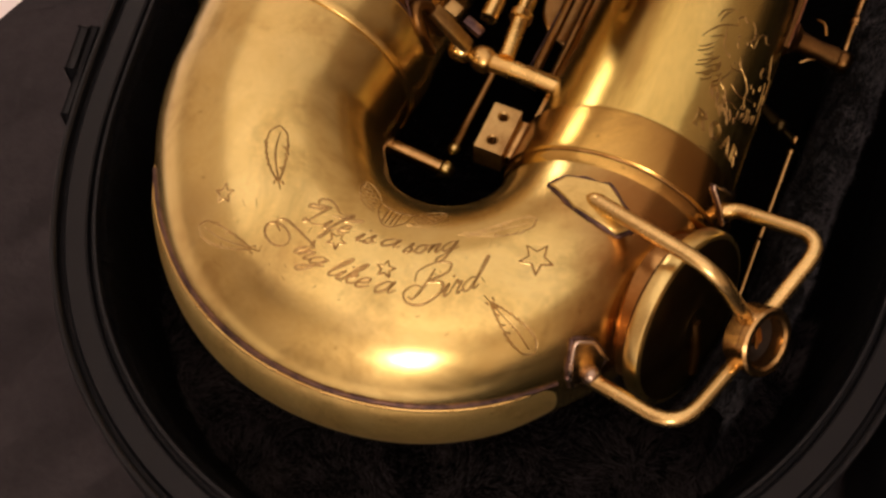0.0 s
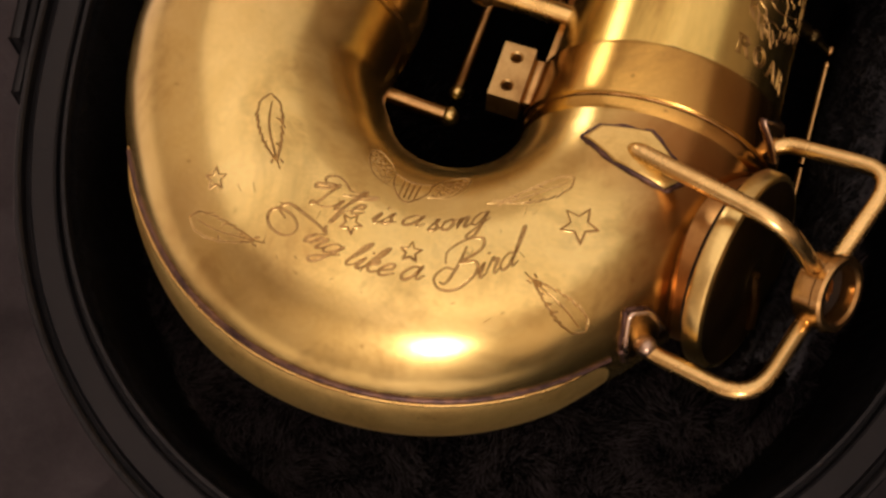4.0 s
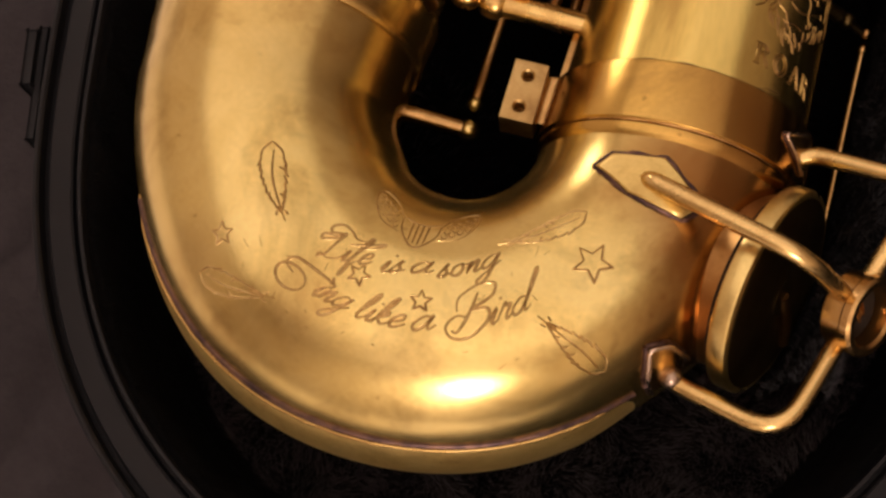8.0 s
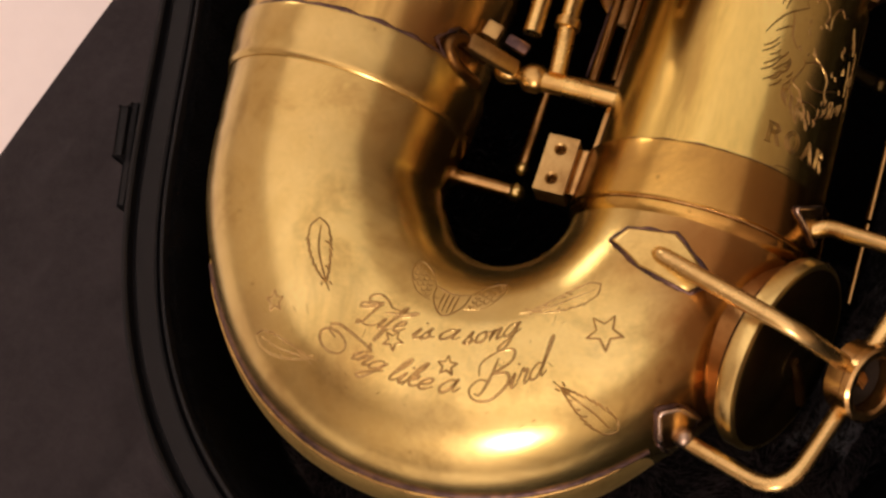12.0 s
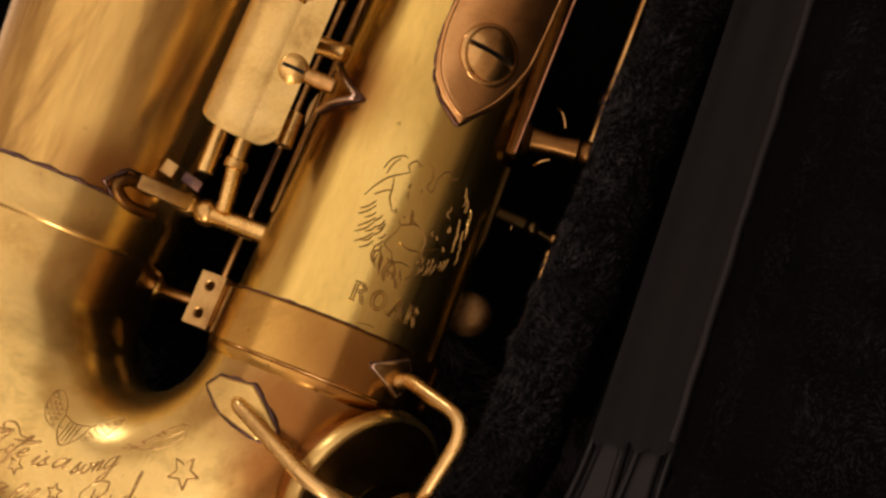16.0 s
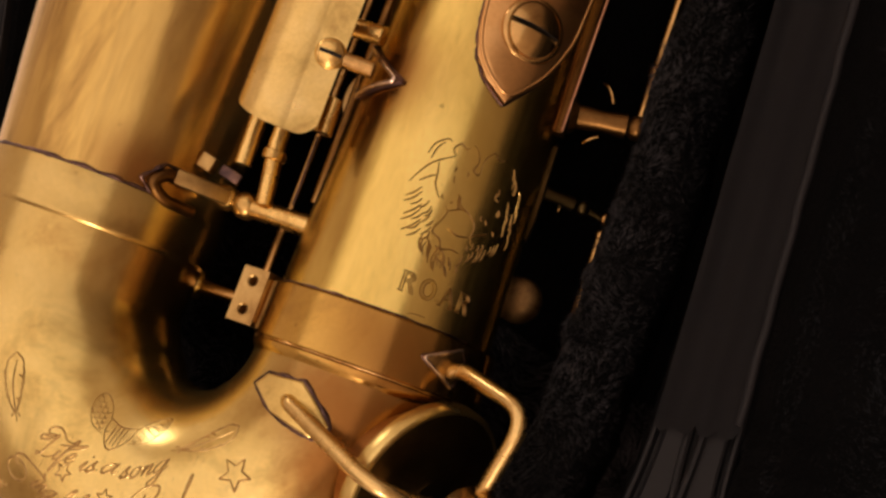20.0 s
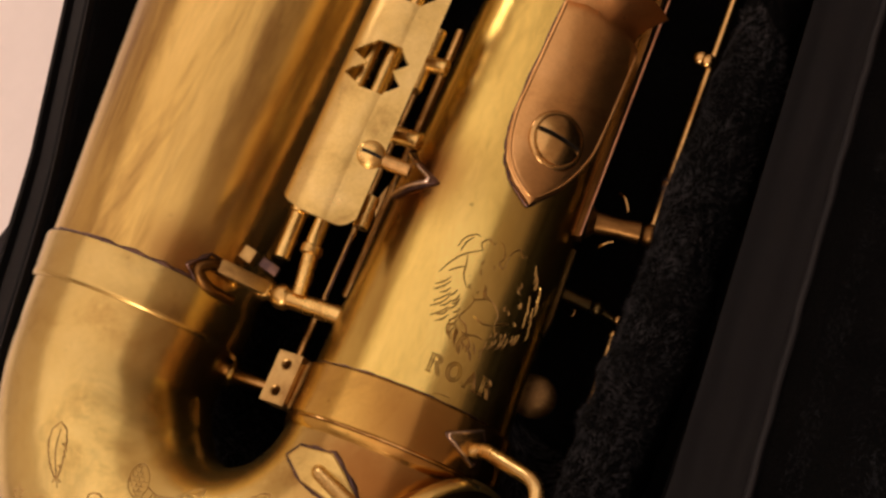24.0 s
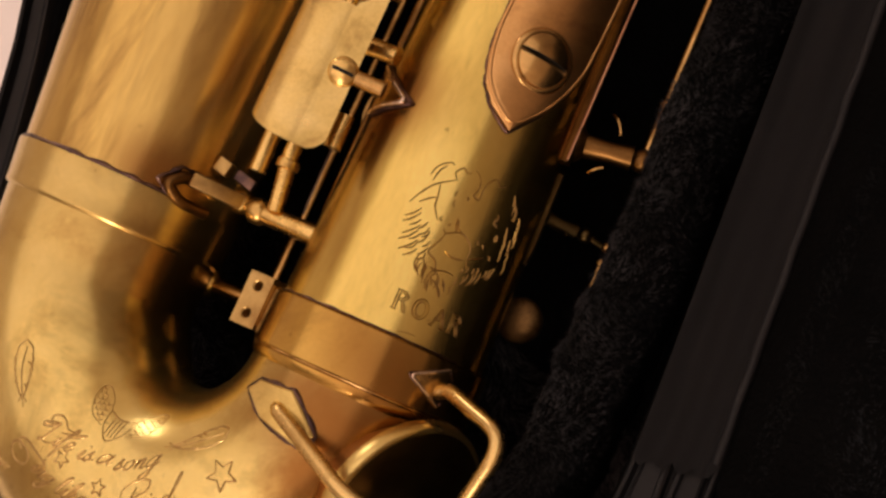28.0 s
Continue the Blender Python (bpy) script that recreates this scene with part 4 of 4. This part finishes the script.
glyph("r", 0.72, [(0.0, 0.3), (0.18, 1.12), (0.26, 0.9), (0.5, 0.92), (0.44, 0.3), (0.54, 0.0), (0.78, 0.25)])
glyph("s", 0.74, [(0.0, 0.15), (0.36, 1.1), (0.32, 0.7), (0.5, 0.32), (0.3, 0.0), (0.02, 0.16), (0.36, 0.1), (0.8, 0.28)])
glyph("d", 1.0, [(0.72, 0.85), (0.32, 1.0), (0.02, 0.5), (0.22, 0.02), (0.6, 0.3), (1.0, 2.1), (0.86, 2.3), (0.7, 0.6), (0.78, 0.02), (1.05, 0.25)])
glyph("L", 1.7, [(2.6, 2.0), (1.7, 2.1), (0.9, 2.7), (0.1, 3.0), (-0.5, 2.6), (-0.2, 2.1), (0.5, 2.2), (0.3, 1.7), (-0.5, 1.4), (-0.6, 1.8), (0.3, 2.0), (0.75, 2.3), (0.6, 1.2), (0.45, 0.2), (0.1, -0.1), (0.1, 0.25), (0.8, 0.0), (1.4, 0.1), (1.8, 0.5)])
glyph("S", 2.25, [(0.36, 0.6), (-0.4, 0.86), (-0.61, 1.35), (-0.23, 1.76), (1.05, 1.76), (2.3, 1.55), (2.85, 1.3), (2.55, 1.05)], [(2.16, 1.95), (2.45, 1.6), (2.5, 1.3)], [(0.5 + 1.08 * math.cos(k * math.pi / 8) - 0.33 * math.sin(k * math.pi / 8), 0.2 + 0.92 * math.sin(k * math.pi / 8)) for k in range(17)])
glyph("B", 2.2, [(1.1, 2.5), (0.95, 1.3), (0.55, 0.15), (0.15, 0.3)], [(0.2, 1.5), (0.1, 2.4), (0.9, 3.0), (1.9, 2.8), (2.0, 2.0), (1.1, 1.5), (1.0, 1.4), (1.9, 1.2), (2.1, 0.4), (1.3, -0.4), (0.3, -0.2), (-0.2, 0.6), (0.2, 1.2), (0.8, 1.0)])


def word_letters(word, size, slant=0.35, wide=1.0):
    x, letters = 0.0, []
    for ch in word:
        adv, strokes = GLYPHS[ch]
        letters.append([rounded([Vector(((x + p.x + p.y * slant) * size * wide, p.y * size)) for p in st], 5) for st in strokes])
        x += adv
    return letters, x * size * wide


def engrave_word(word, start, end, size):
    """A word on a straight base line between two spots (s, degrees) of the bow."""
    r = axis_at(start[0])[2]
    k = BOW / (BOW + r * math.cos(radians((start[1] + end[1]) / 2 + 4)))
    run = Vector(((start[0] - end[0]) / k, radians(end[1] - start[1]) * r))
    width = word_letters(word, size)[1]
    letters = word_letters(word, size, wide=run.length / width)[0]
    for lines in letters:
        engraving("engraved_letter", bow_map(*start), turned(lines, math.degrees(math.atan2(run.y, run.x))), 0.40, "letter engraved in flowing script", depth=0.10)


engrave_word("Life", (92.0, 89.0), (81.0, 96.0), 2.7)
engrave_word("is", (78.6, 95.0), (73.2, 97.5), 2.6)
engrave_word("a", (72.0, 98.2), (66.8, 99.8), 2.6)
engrave_word("song", (65.5, 98.0), (50.5, 102.5), 2.7)
engrave_word("Sing", (95.0, 75.0), (81.0, 76.3), 2.7)
engrave_word("like", (79.6, 75.5), (70.5, 76.5), 2.7)
engrave_word("a", (69.2, 76.0), (65.0, 78.0), 2.7)
engrave_word("Bird", (62.5, 75.5), (47.0, 82.0), 3.0)

# winged shield on the inner side
lines = [rounded([(-4.2, 3.2), (-3.6, -1.0), (0, -4.6), (3.6, -1.0), (4.2, 3.2)], 6), rounded([(-4.2, 3.2), (0, 2.2), (4.2, 3.2)], 6)]
for q in (-1.8, -0.6, 0.6, 1.8):
    lines.append([Vector((q, 2.3)), Vector((q * 0.9, -2.8 - (1 - abs(q) / 2))), Vector((q * 0.88, -3.2))])
place = bow_map(73.0, 118.0)
engraving("engraved_shield", place, [[Vector(p) for p in line] for line in lines], 0.24, "engraved striped shield", depth=0.08)
for sign in (1, -1):
    lines = [rounded([(sign * 4.2, 2.6), (sign * 6.4, 6.0), (sign * 9.8, 7.6), (sign * 11.6, 6.0), (sign * 11.2, 2.6), (sign * 8.6, -0.6), (sign * 4.2, -1.6)], 6)]
    for row in range(4):
        for k in range(4):
            x, y = 5.4 + 1.5 * k + 0.3 * row, -0.6 + 1.5 * row + 0.75 * k
            if x < 11 and y < 6.4:
                lines.append(rounded([(sign * (x - 0.7), y + 0.5), (sign * x, y - 0.35), (sign * (x + 0.75), y + 0.6)], 4))
    engraving("engraved_wing", place, lines, 0.2, "engraved feathered wing", depth=0.07)

# crest of flame-like strokes above the word on the body
rnd = random.Random(21)
lines = []


def flicks(start, end, count, length, lean, bow_out=0.5):
    """A row of short curved cuts between two spots, each running along lean."""
    a, b = Vector(start), Vector(end)
    for k in range(count):
        p = a.lerp(b, (k + 0.5) / count) + Vector((rnd.uniform(-0.4, 0.4), rnd.uniform(-0.4, 0.4)))
        d = Vector(lean).normalized() * length * rnd.uniform(0.65, 1.15)
        lines.append(rounded([p, p + d * 0.5 + Vector((-d.y, d.x)).normalized() * bow_out * rnd.uniform(0.3, 1.2), p + d], 4))


flicks((-11.6, 2.6), (-8.4, -8.4), 9, 4.8, (-0.72, -0.75))
flicks((-8.8, 0.4), (-5.6, -8.2), 7, 2.8, (-0.6, -0.9))
flicks((-8.0, -8.6), (-2.2, -12.6), 7, 4.2, (0.1, -1.0), -0.5)
flicks((-4.0, -12.2), (0.8, -14.4), 4, 3.2, (0.5, -0.9))
flicks((3.4, -10.2), (14.2, -3.6), 9, 3.4, (-0.25, -1.0))
flicks((3.8, -7.6), (9.4, -5.0), 4, 1.8, (-0.1, -1.0))
flicks((16.4, -1.0), (15.2, 5.6), 4, 3.6, (0.1, -1.0), 0.6)
flicks((13.4, 0.6), (12.4, 7.6), 5, 2.6, (0.2, -1.0))
flicks((10.2, 15.4), (13.0, 12.4), 4, 4.0, (0.2, -0.9), 0.8)
flicks((15.2, 11.6), (16.4, 4.6), 6, 2.4, (0.15, -1.0), 0.7)
for k in range(15):
    p = Vector((rnd.uniform(-7, 11), rnd.uniform(-2, 10)))
    flicks(p, p, 1, rnd.uniform(1.1, 2.2), (rnd.uniform(-0.4, 0.9), -1.0), rnd.uniform(-0.8, 0.8))
flicks((-6.8, -9.4), (3.0, -13.2), 9, 2.6, (0.3, -1.0), 0.5)
for curve in (
    [(-13.2, 10.6), (-12.2, 13.6), (-9.6, 15.6), (-8.4, 15.3)],
    [(-12.0, 9.6), (-11.4, 12.6), (-10.0, 14.6)],
    [(-15.2, 2.4), (-13.6, 5.6), (-11.0, 9.0), (-6.4, 12.2)],
    [(-6.4, 12.2), (-7.4, 13.8), (-6.0, 15.6), (-4.6, 14.8), (-3.6, 15.4)],
    [(-2.9, 16.4), (-1.2, 15.4), (-0.2, 12.8), (-0.9, 10.5), (0.9, 10.0), (1.0, 13.0), (2.0, 15.6), (3.6, 16.7), (5.0, 15.4), (6.6, 16.2)],
    [(-13.0, 3.4), (-10.6, 5.4), (-9.0, 6.2)],
    [(-9.8, 9.4), (-9.2, 6.4), (-8.8, 3.8), (-6.8, 0.8)],
    [(-4.6, -0.2), (-3.6, -1.2), (0.4, 0.4), (4.1, -2.1), (4.2, -5.0), (5.2, -7.2)],
    [(-3.6, -1.2), (-4.2, -3.4), (-5.8, -7.2), (-3.4, -8.6), (-2.2, -10.6), (0.2, -10.0), (2.6, -10.2)],
    [(-2.4, -5.4), (0.6, -6.2), (4.0, -5.4)],
    [(4.2, -5.0), (7.0, -3.6), (8.6, -2.8)],
    [(0.4, 0.4), (-1.6, 1.6), (-2.4, 3.6)],
):
    lines.append(rounded(curve, 6))
bm = bmesh.new()
for line in lines:
    groove(bm, body_map(-47.5, 47.0), line, 0.25, 0.12)
cut_part("engraved_crest", bm, GROOVE, body, "engraved crest of curling flame-like strokes")


def serif(ch):
    """Double-cut capitals, one unit high."""
    if ch == "R":
        return [[(0, 0), (0.34, 0)], [(0.1, 0), (0.1, 1)], [(0.24, 0), (0.24, 1)], [(0, 1), (0.5, 1), (0.72, 0.76), (0.5, 0.5), (0.24, 0.5)], [(0.3, 0.88), (0.46, 0.88), (0.56, 0.75), (0.44, 0.62), (0.3, 0.62)], [(0.4, 0.5), (0.66, 0), (0.86, 0)], [(0.54, 0.5), (0.78, 0.06)]]
    if ch == "O":
        return [[(0.42 + 0.42 * math.cos(k * math.pi / 8), 0.5 + 0.52 * math.sin(k * math.pi / 8)) for k in range(17)], [(0.42 + 0.25 * math.cos(k * math.pi / 8), 0.5 + 0.38 * math.sin(k * math.pi / 8)) for k in range(17)]]
    return [[(0, 0), (0.26, 0)], [(0.12, 0), (0.42, 1)], [(0.24, 0.1), (0.44, 0.78)], [(0.42, 1), (0.76, 0)], [(0.5, 0.98), (0.9, 0)], [(0.62, 0), (0.96, 0)], [(0.26, 0.36), (0.64, 0.36)]]


bm = bmesh.new()
groove(bm, body_map(-47.5, 47.0), rounded([(-4.9, -28.5), (-2.9, -27.9), (-0.3, -27.8)], 5), 0.16, 0.04)
cut_part("fine_scratch", bm, GROOVE, body, "short curved scratch")
x = 0.0
for ch in "ROAR":
    bm = bmesh.new()
    for st in serif(ch):
        line = [Vector(((x + px) * 5.0, py * 4.9)) for px, py in st]
        dense = [a.lerp(b, k / 3) for a, b in zip(line, line[1:]) for k in range(3)] + [line[-1]]
        groove(bm, body_map(-23.9, 65.3), dense, 0.24, 0.14)
    x += 1.06
    cut_part("engraved_letter", bm, GROOVE, body, "engraved double-cut serif capital")

# small handling marks on the bow
rnd = random.Random(4)
bm = bmesh.new()
for k in range(26):
    p = Vector((rnd.uniform(-38, 36), rnd.uniform(-14, 12)))
    a = rnd.uniform(0, 6.28)
    groove(bm, bow_map(74, 85), [p, p + Vector((math.cos(a), math.sin(a))) * rnd.uniform(0.6, 2.4)], 0.10, 0.02)
cut_part("fine_scratches", bm, GROOVE, bow, "fine scratches in the brass")
# ---------------------------------------------------------------- setting
def slab(name, centre, size, mat, label, category, turn=0.0, bevel=1.0):
    bm = bmesh.new()
    c, w = math.cos(turn), math.sin(turn)
    block(bm, Vector(centre), (c, w, 0), (-w, c, 0), (0, 0, 1), size, bevel)
    return tagged(mesh_object(name, bm, mat), label, category, kind="structure")


# unseen room shell; the floor is kept dark for the tube's reflections
slab("floor", (-250, 0, -12), (3100, 3600, 20), DARK_WALL, "dark brown floor beneath the board and cloth", "floor")
slab("ceiling", (-250, 0, 1710), (3100, 3600, 20), WHITE, "white painted ceiling", "ceiling")
slab("wall_north", (-250, 1810, 850), (3100, 20, 1700), WALL, "pale warm wall", "wall")
slab("wall_south", (-250, -1810, 850), (3100, 20, 1700), WALL, "pale warm wall", "wall")
slab("wall_east", (1310, 0, 1015), (20, 3600, 1370), TAN_WALL, "unseen pale warm wall above the added dark band", "wall")
# added out of view so the tube's right side mirrors something dark
slab("unseen_dark_band_east", (1309, 0, 165), (22, 3600, 330), DARK_WALL, "unseen dark brown band low on the wall, added for dark reflections", "wainscot")
slab("wall_west", (-1810, 0, 850), (20, 3600, 1700), WALL, "pale warm wall", "wall")

bm = bmesh.new()
block(bm, (-660, -200, 0.2), (1, 0.03, 0), (-0.03, 1, 0), (0, 0, 1), (2100, 2900, 3.4), 0.8)
tagged(mesh_object("white_board", bm, WHITE), "smooth white board partly covered by the dark cloth", "board")

# dark cloth on the white top, its edge running beside the case
bm = bmesh.new()
rows = []
for i in range(41):
    v = -400 + 1500 * i / 40
    edge = -196 + 0.27 * (v - 30) if v < 140 else -166 + 0.1 * (v - 140)
    rows.append([(edge + (470 - edge) * (k / 40) ** 1.3, v, 2.4 + 0.5 * math.sin(v * 0.03 + k)) for k in range(41)])
grid(bm, rows)
bmesh.ops.solidify(bm, geom=bm.faces[:], thickness=0.002)
tagged(mesh_object("table_cloth", bm, FLOOR), "dark grey brown cloth spread over the white top", "cloth")

# ---------------------------------------------------------------- case
CASE_CX, CASE_CY, HINGE = 12.5, 40.0, 132.0
RIM = HEIGHT * 1000 - 2.5


def reach(a):
    """Distance from the case's middle to its inner rim, for the angle a from straight down."""
    return 147.4 - 1.2 * min(1.0, max(0.0, (-a - 0.6) / 0.6)) - 1.918 * a - 31.908 * a**2 + 1.85 * a**3 + 9.122 * a**4 - 1.2375 * a**5 - 0.6216 * a**6


def outline(grow, n=110):
    """The case's plan, grow millimetres outside its inner rim: flared side, round end, straight side by the hinge."""
    a0, a1 = radians(-98), radians(79)
    pts = []
    for k in range(n + 1):
        a = a0 + (a1 - a0) * k / n
        r = reach(a) + grow
        pts.append(Vector((CASE_CX + r * math.sin(a), CASE_CY - r * math.cos(a))))
    left = pts[0] + Vector((-0.34, 1.0)) * 180
    left2 = left + Vector((0.05, 1.0)) * 220
    right = pts[-1] + Vector((-0.03, 1.0)) * 420
    return [left2, left] + pts + [pts[-1] + Vector((0.0, 40)), right]


case = tagged(new("saxophone_case"), "open black moulded saxophone case lined with black plush", "case")


def far_side(p):
    return 2 * (HINGE - 0.037 * max(0.0, p.y - 20)) - p.x


def band(bm, profile, mirror=False):
    grid(bm, [[(far_side(p) if mirror else p.x, p.y, z) for p in outline(g)] for g, z in profile])


def fuzz(p, size, scale):
    q = Vector(p) * scale
    return (noise.noise(q) + 0.5 * noise.noise(q * 2.7)) * size


def plush(bm, profile, mirror=False, size=0.9):
    rows = []
    for g, z in profile:
        rows.append([Vector((far_side(p) if mirror else p.x, p.y, z)) for p in outline(g, 220)])
    rows = [[p + Vector((fuzz(p, size, 0.25), fuzz(p + Vector((9, 0, 0)), size, 0.25), fuzz(p + Vector((0, 9, 0)), size, 0.25))) for p in row] for row in rows]
    grid(bm, rows)


def shell(parent, mirror):
    bm = bmesh.new()
    band(bm, [(-0.4, RIM - 9), (-0.4, RIM - 0.6), (0.0, RIM), (0.8, RIM), (1.2, RIM - 0.6), (1.3, RIM - 3.4), (2.2, RIM - 3.6)], mirror)
    part("inner_lip", bm, PLASTIC, parent)
    bm = bmesh.new()
    band(bm, [(2.2, RIM - 3.6), (2.6, RIM - 1.6), (3.2, RIM - 1.2), (8.8, RIM - 1.8), (9.6, RIM - 3.4), (10.8, RIM - 3.6)], mirror)
    part("rim_channel", bm, PLASTIC, parent)
    bm = bmesh.new()
    band(bm, [(10.8, RIM - 3.6), (11.0, RIM - 0.4), (11.6, RIM + 0.1), (12.5, RIM), (12.9, RIM - 0.8), (13.4, RIM - 12), (13.0, 30), (8, 12), (-4, 4.6), (-60, 4.4)], mirror)
    part("outer_shell", bm, PLASTIC, parent)


shell(case, False)
bm = bmesh.new()
plush(bm, [(-0.3, RIM - 3), (-2, RIM - 4), (-3, RIM - 8), (-4, RIM - 25), (-6, 34), (-12, 22), (-25, 17), (-45, 15), (-70, 14), (-95, 14)])
part("plush_lining", bm, PLUSH, case)
bm = bmesh.new()
rows = []
for k in range(41):
    u = k / 40
    row = []
    for p in outline(-14, 160):
        x, y = CASE_CX + (p.x - CASE_CX) * u, CASE_CY + (p.y - CASE_CY) * (u if p.y < CASE_CY else 1.0)
        row.append((x, y, 14.5 + fuzz((x, y, 0), 1.2, 0.2)))
    rows.append(row)
grid(bm, rows)
part("plush_floor", bm, PLUSH, case)


def ridge_x(y):
    waves = 0.7 + 1.3 * math.sin(y * 0.05) + 0.8 * math.sin(y * 0.17)
    return 99.1 + waves * min(1, max(0.12, (y - 60) / 20)) - 2.0 * min(1, max(0, (58 - y) / 12)) - max(0, 6 - y) * 0.2


def bolster(parent, name, path, width, low, high):
    """A soft padded ridge along a path of (x, y)."""
    bm = bmesh.new()
    rows = []
    for k in range(len(path)):
        x, y = path[k]
        row = []
        for j in range(25):
            a = math.pi * j / 24
            p = Vector((x - math.cos(a) * width * 0.5, y, low + (high - low) * math.sin(a) ** 0.35))
            row.append(p + Vector((fuzz(p, 1.5, 0.22), fuzz(p + Vector((7, 0, 0)), 1.0, 0.22), fuzz(p + Vector((0, 7, 0)), 1.4, 0.22))))
        rows.append(row)
    grid(bm, rows)
    return part(name, bm, PLUSH, parent)


H = HEIGHT * 1000
bolster(case, "padded_divider", [(ridge_x(y), y) for y in range(-36, 420, 3)], 13, 15, H)

# the strip that covers the hinge, with a scalloped end
bm = bmesh.new()
rows = []
for i in range(121):
    u = i / 120
    x = 122.3 + 19.8 * u
    y0 = 15.5 + 3.0 * u - 2.6 * abs(math.sin(math.pi * (u * 4.0 + 0.1))) ** 0.7 + 0.9 * noise.noise(Vector((u * 14, 3, 0)))
    z = RIM + 2.0 - 0.7 * math.sin(math.pi * u) + 0.5 * math.cos(u * 12) - 9.0 * max(0, u - 0.88) ** 1.0
    rows.append([(x - 0.037 * max(0, y - 20), y, z + 0.25 * noise.noise(Vector((x * 0.2, y * 0.05, 0)))) for y in [y0 + (400 - y0) * (k / 30) ** 1.6 for k in range(31)]])
grid(bm, rows)
bmesh.ops.solidify(bm, geom=bm.faces[:], thickness=0.0006)
part("hinge_strip", bm, STRIP, case, "dark grey strip with a scalloped torn end over the hinge")
bm = bmesh.new()
rod(bm, [(141.2 - 0.037 * max(0, y - 20) + 0.2 * math.sin(y * 0.31), y, RIM + 1.3 + 0.25 * math.sin(y * 0.17)) for y in range(20, 396, 8)], 1.15, 2, 10)
part("strip_edge", bm, STRIP, case, "rolled outer edge of the hinge strip")

# latch on the outer wall
LATCH = radians(-68)
latch_base = Vector((CASE_CX + (reach(LATCH) + 14.6) * math.sin(LATCH), CASE_CY - (reach(LATCH) + 14.6) * math.cos(LATCH), RIM - 6))
tan = Vector((-0.26, 0.96, 0)).normalized()
nrm = Vector((-0.96, -0.26, 0)).normalized()
bm = bmesh.new()
block(bm, latch_base, tan, nrm, (0, 0, 1), (31, 2.0, 8), 0.6)
plate = part("latch_plate", bm, PLASTIC, case, "black plastic latch plate")
bm = bmesh.new()
block(bm, latch_base + tan * 6.5 + nrm * 2.4 + Vector((0, 0, 1.0)), tan, nrm, (0, 0, 1), (15, 2.6, 9), 0.7)
part("latch_lever", bm, PLASTIC, plate, "black plastic latch lever")
bm = bmesh.new()
rod(bm, [latch_base + tan * 14.5 + nrm * 1.6, latch_base - tan * 1.5 + nrm * 1.6], 1.0, sides=12)
part("latch_pin", bm, ALUMINIUM, plate, "thin grey latch hinge pin")

lid = tagged(new("case_lid"), "opened black case lid lined with black plush, lying beside the case", "case lid")
shell(lid, True)
bm = bmesh.new()
plush(bm, [(-0.3, RIM - 1.5), (-1.5, RIM - 1), (-3, RIM - 3), (-6, RIM - 9), (-14, RIM - 14), (-40, RIM - 17), (-90, RIM - 18), (-130, RIM - 18)], True, 1.3)
part("lid_plush", bm, PLUSH, lid)

# pile of the plush, standing fibres
random.seed(5)


def pile(name, parent, spots, length, label, mat=FUR):
    verts, faces = [], []
    for p, n in spots:
        q = p * 0.075
        lay = Vector((noise.noise(q), noise.noise(q + Vector((31, 0, 0))), noise.noise(q + Vector((0, 31, 0))) * 0.4)) * 2.6
        d = (n + lay + Vector((random.gauss(0, 0.35), random.gauss(0, 0.35), random.gauss(0, 0.2)))).normalized()
        side = d.orthogonal().normalized() * 0.08
        side.rotate(Matrix.Rotation(random.uniform(0, 6.28), 3, d))
        h = length * random.uniform(0.4, 1.1)
        tip = p + d * h + Vector((random.gauss(0, 0.2), random.gauss(0, 0.2), -0.15))
        k = len(verts)
        verts += [tuple((p - side) * MM), tuple((p + side) * MM), tuple(tip * MM)]
        faces.append((k, k + 1, k + 2))
    me = bpy.data.meshes.new(name)
    me.from_pydata(verts, [], faces)
    me.materials.append(mat)
    ob = new(name, me)
    ob.parent = parent
    tagged(ob, label, kind="stuff")
    return ob


spots = []
for k in range(26000):
    y = random.uniform(-36, 160)
    a = random.uniform(0.05, math.pi - 0.05)
    x = ridge_x(y)
    p = Vector((x - math.cos(a) * 6.5, y, 15 + (H - 15) * math.sin(a) ** 0.35))
    p += Vector((fuzz(p, 1.5, 0.22), 0, fuzz(p + Vector((0, 7, 0)), 1.4, 0.22)))
    spots.append((p, Vector((-math.cos(a), 0, math.sin(a) + 0.2))))
pile("divider_fur", case, spots, 2.4, "standing black plush fibres")
spots = []
for k in range(52000):
    a = random.uniform(radians(-98), radians(79))
    g = -abs(random.gauss(0, 26)) - 9
    r = reach(a) + g
    z = 17 if g < -25 else 30 + (g + 9) * 0.8
    p = Vector((CASE_CX + r * math.sin(a), CASE_CY - r * math.cos(a), z))
    spots.append((p, Vector((-math.sin(a) * 0.4, math.cos(a) * 0.4, 0.8))))
pile("lining_fur", case, spots, 4.6, "standing black plush fibres", LINING_FUR)
spots = []
for k in range(22000):
    x, y = random.uniform(146, 240), random.uniform(-60, 150)
    spots.append((Vector((x, y, RIM - 15 if x > 152 else RIM - 8)), Vector((0.1, 0, 1))))
pile("lid_fur", lid, spots, 2.4, "standing black plush fibres", LID_FUR)
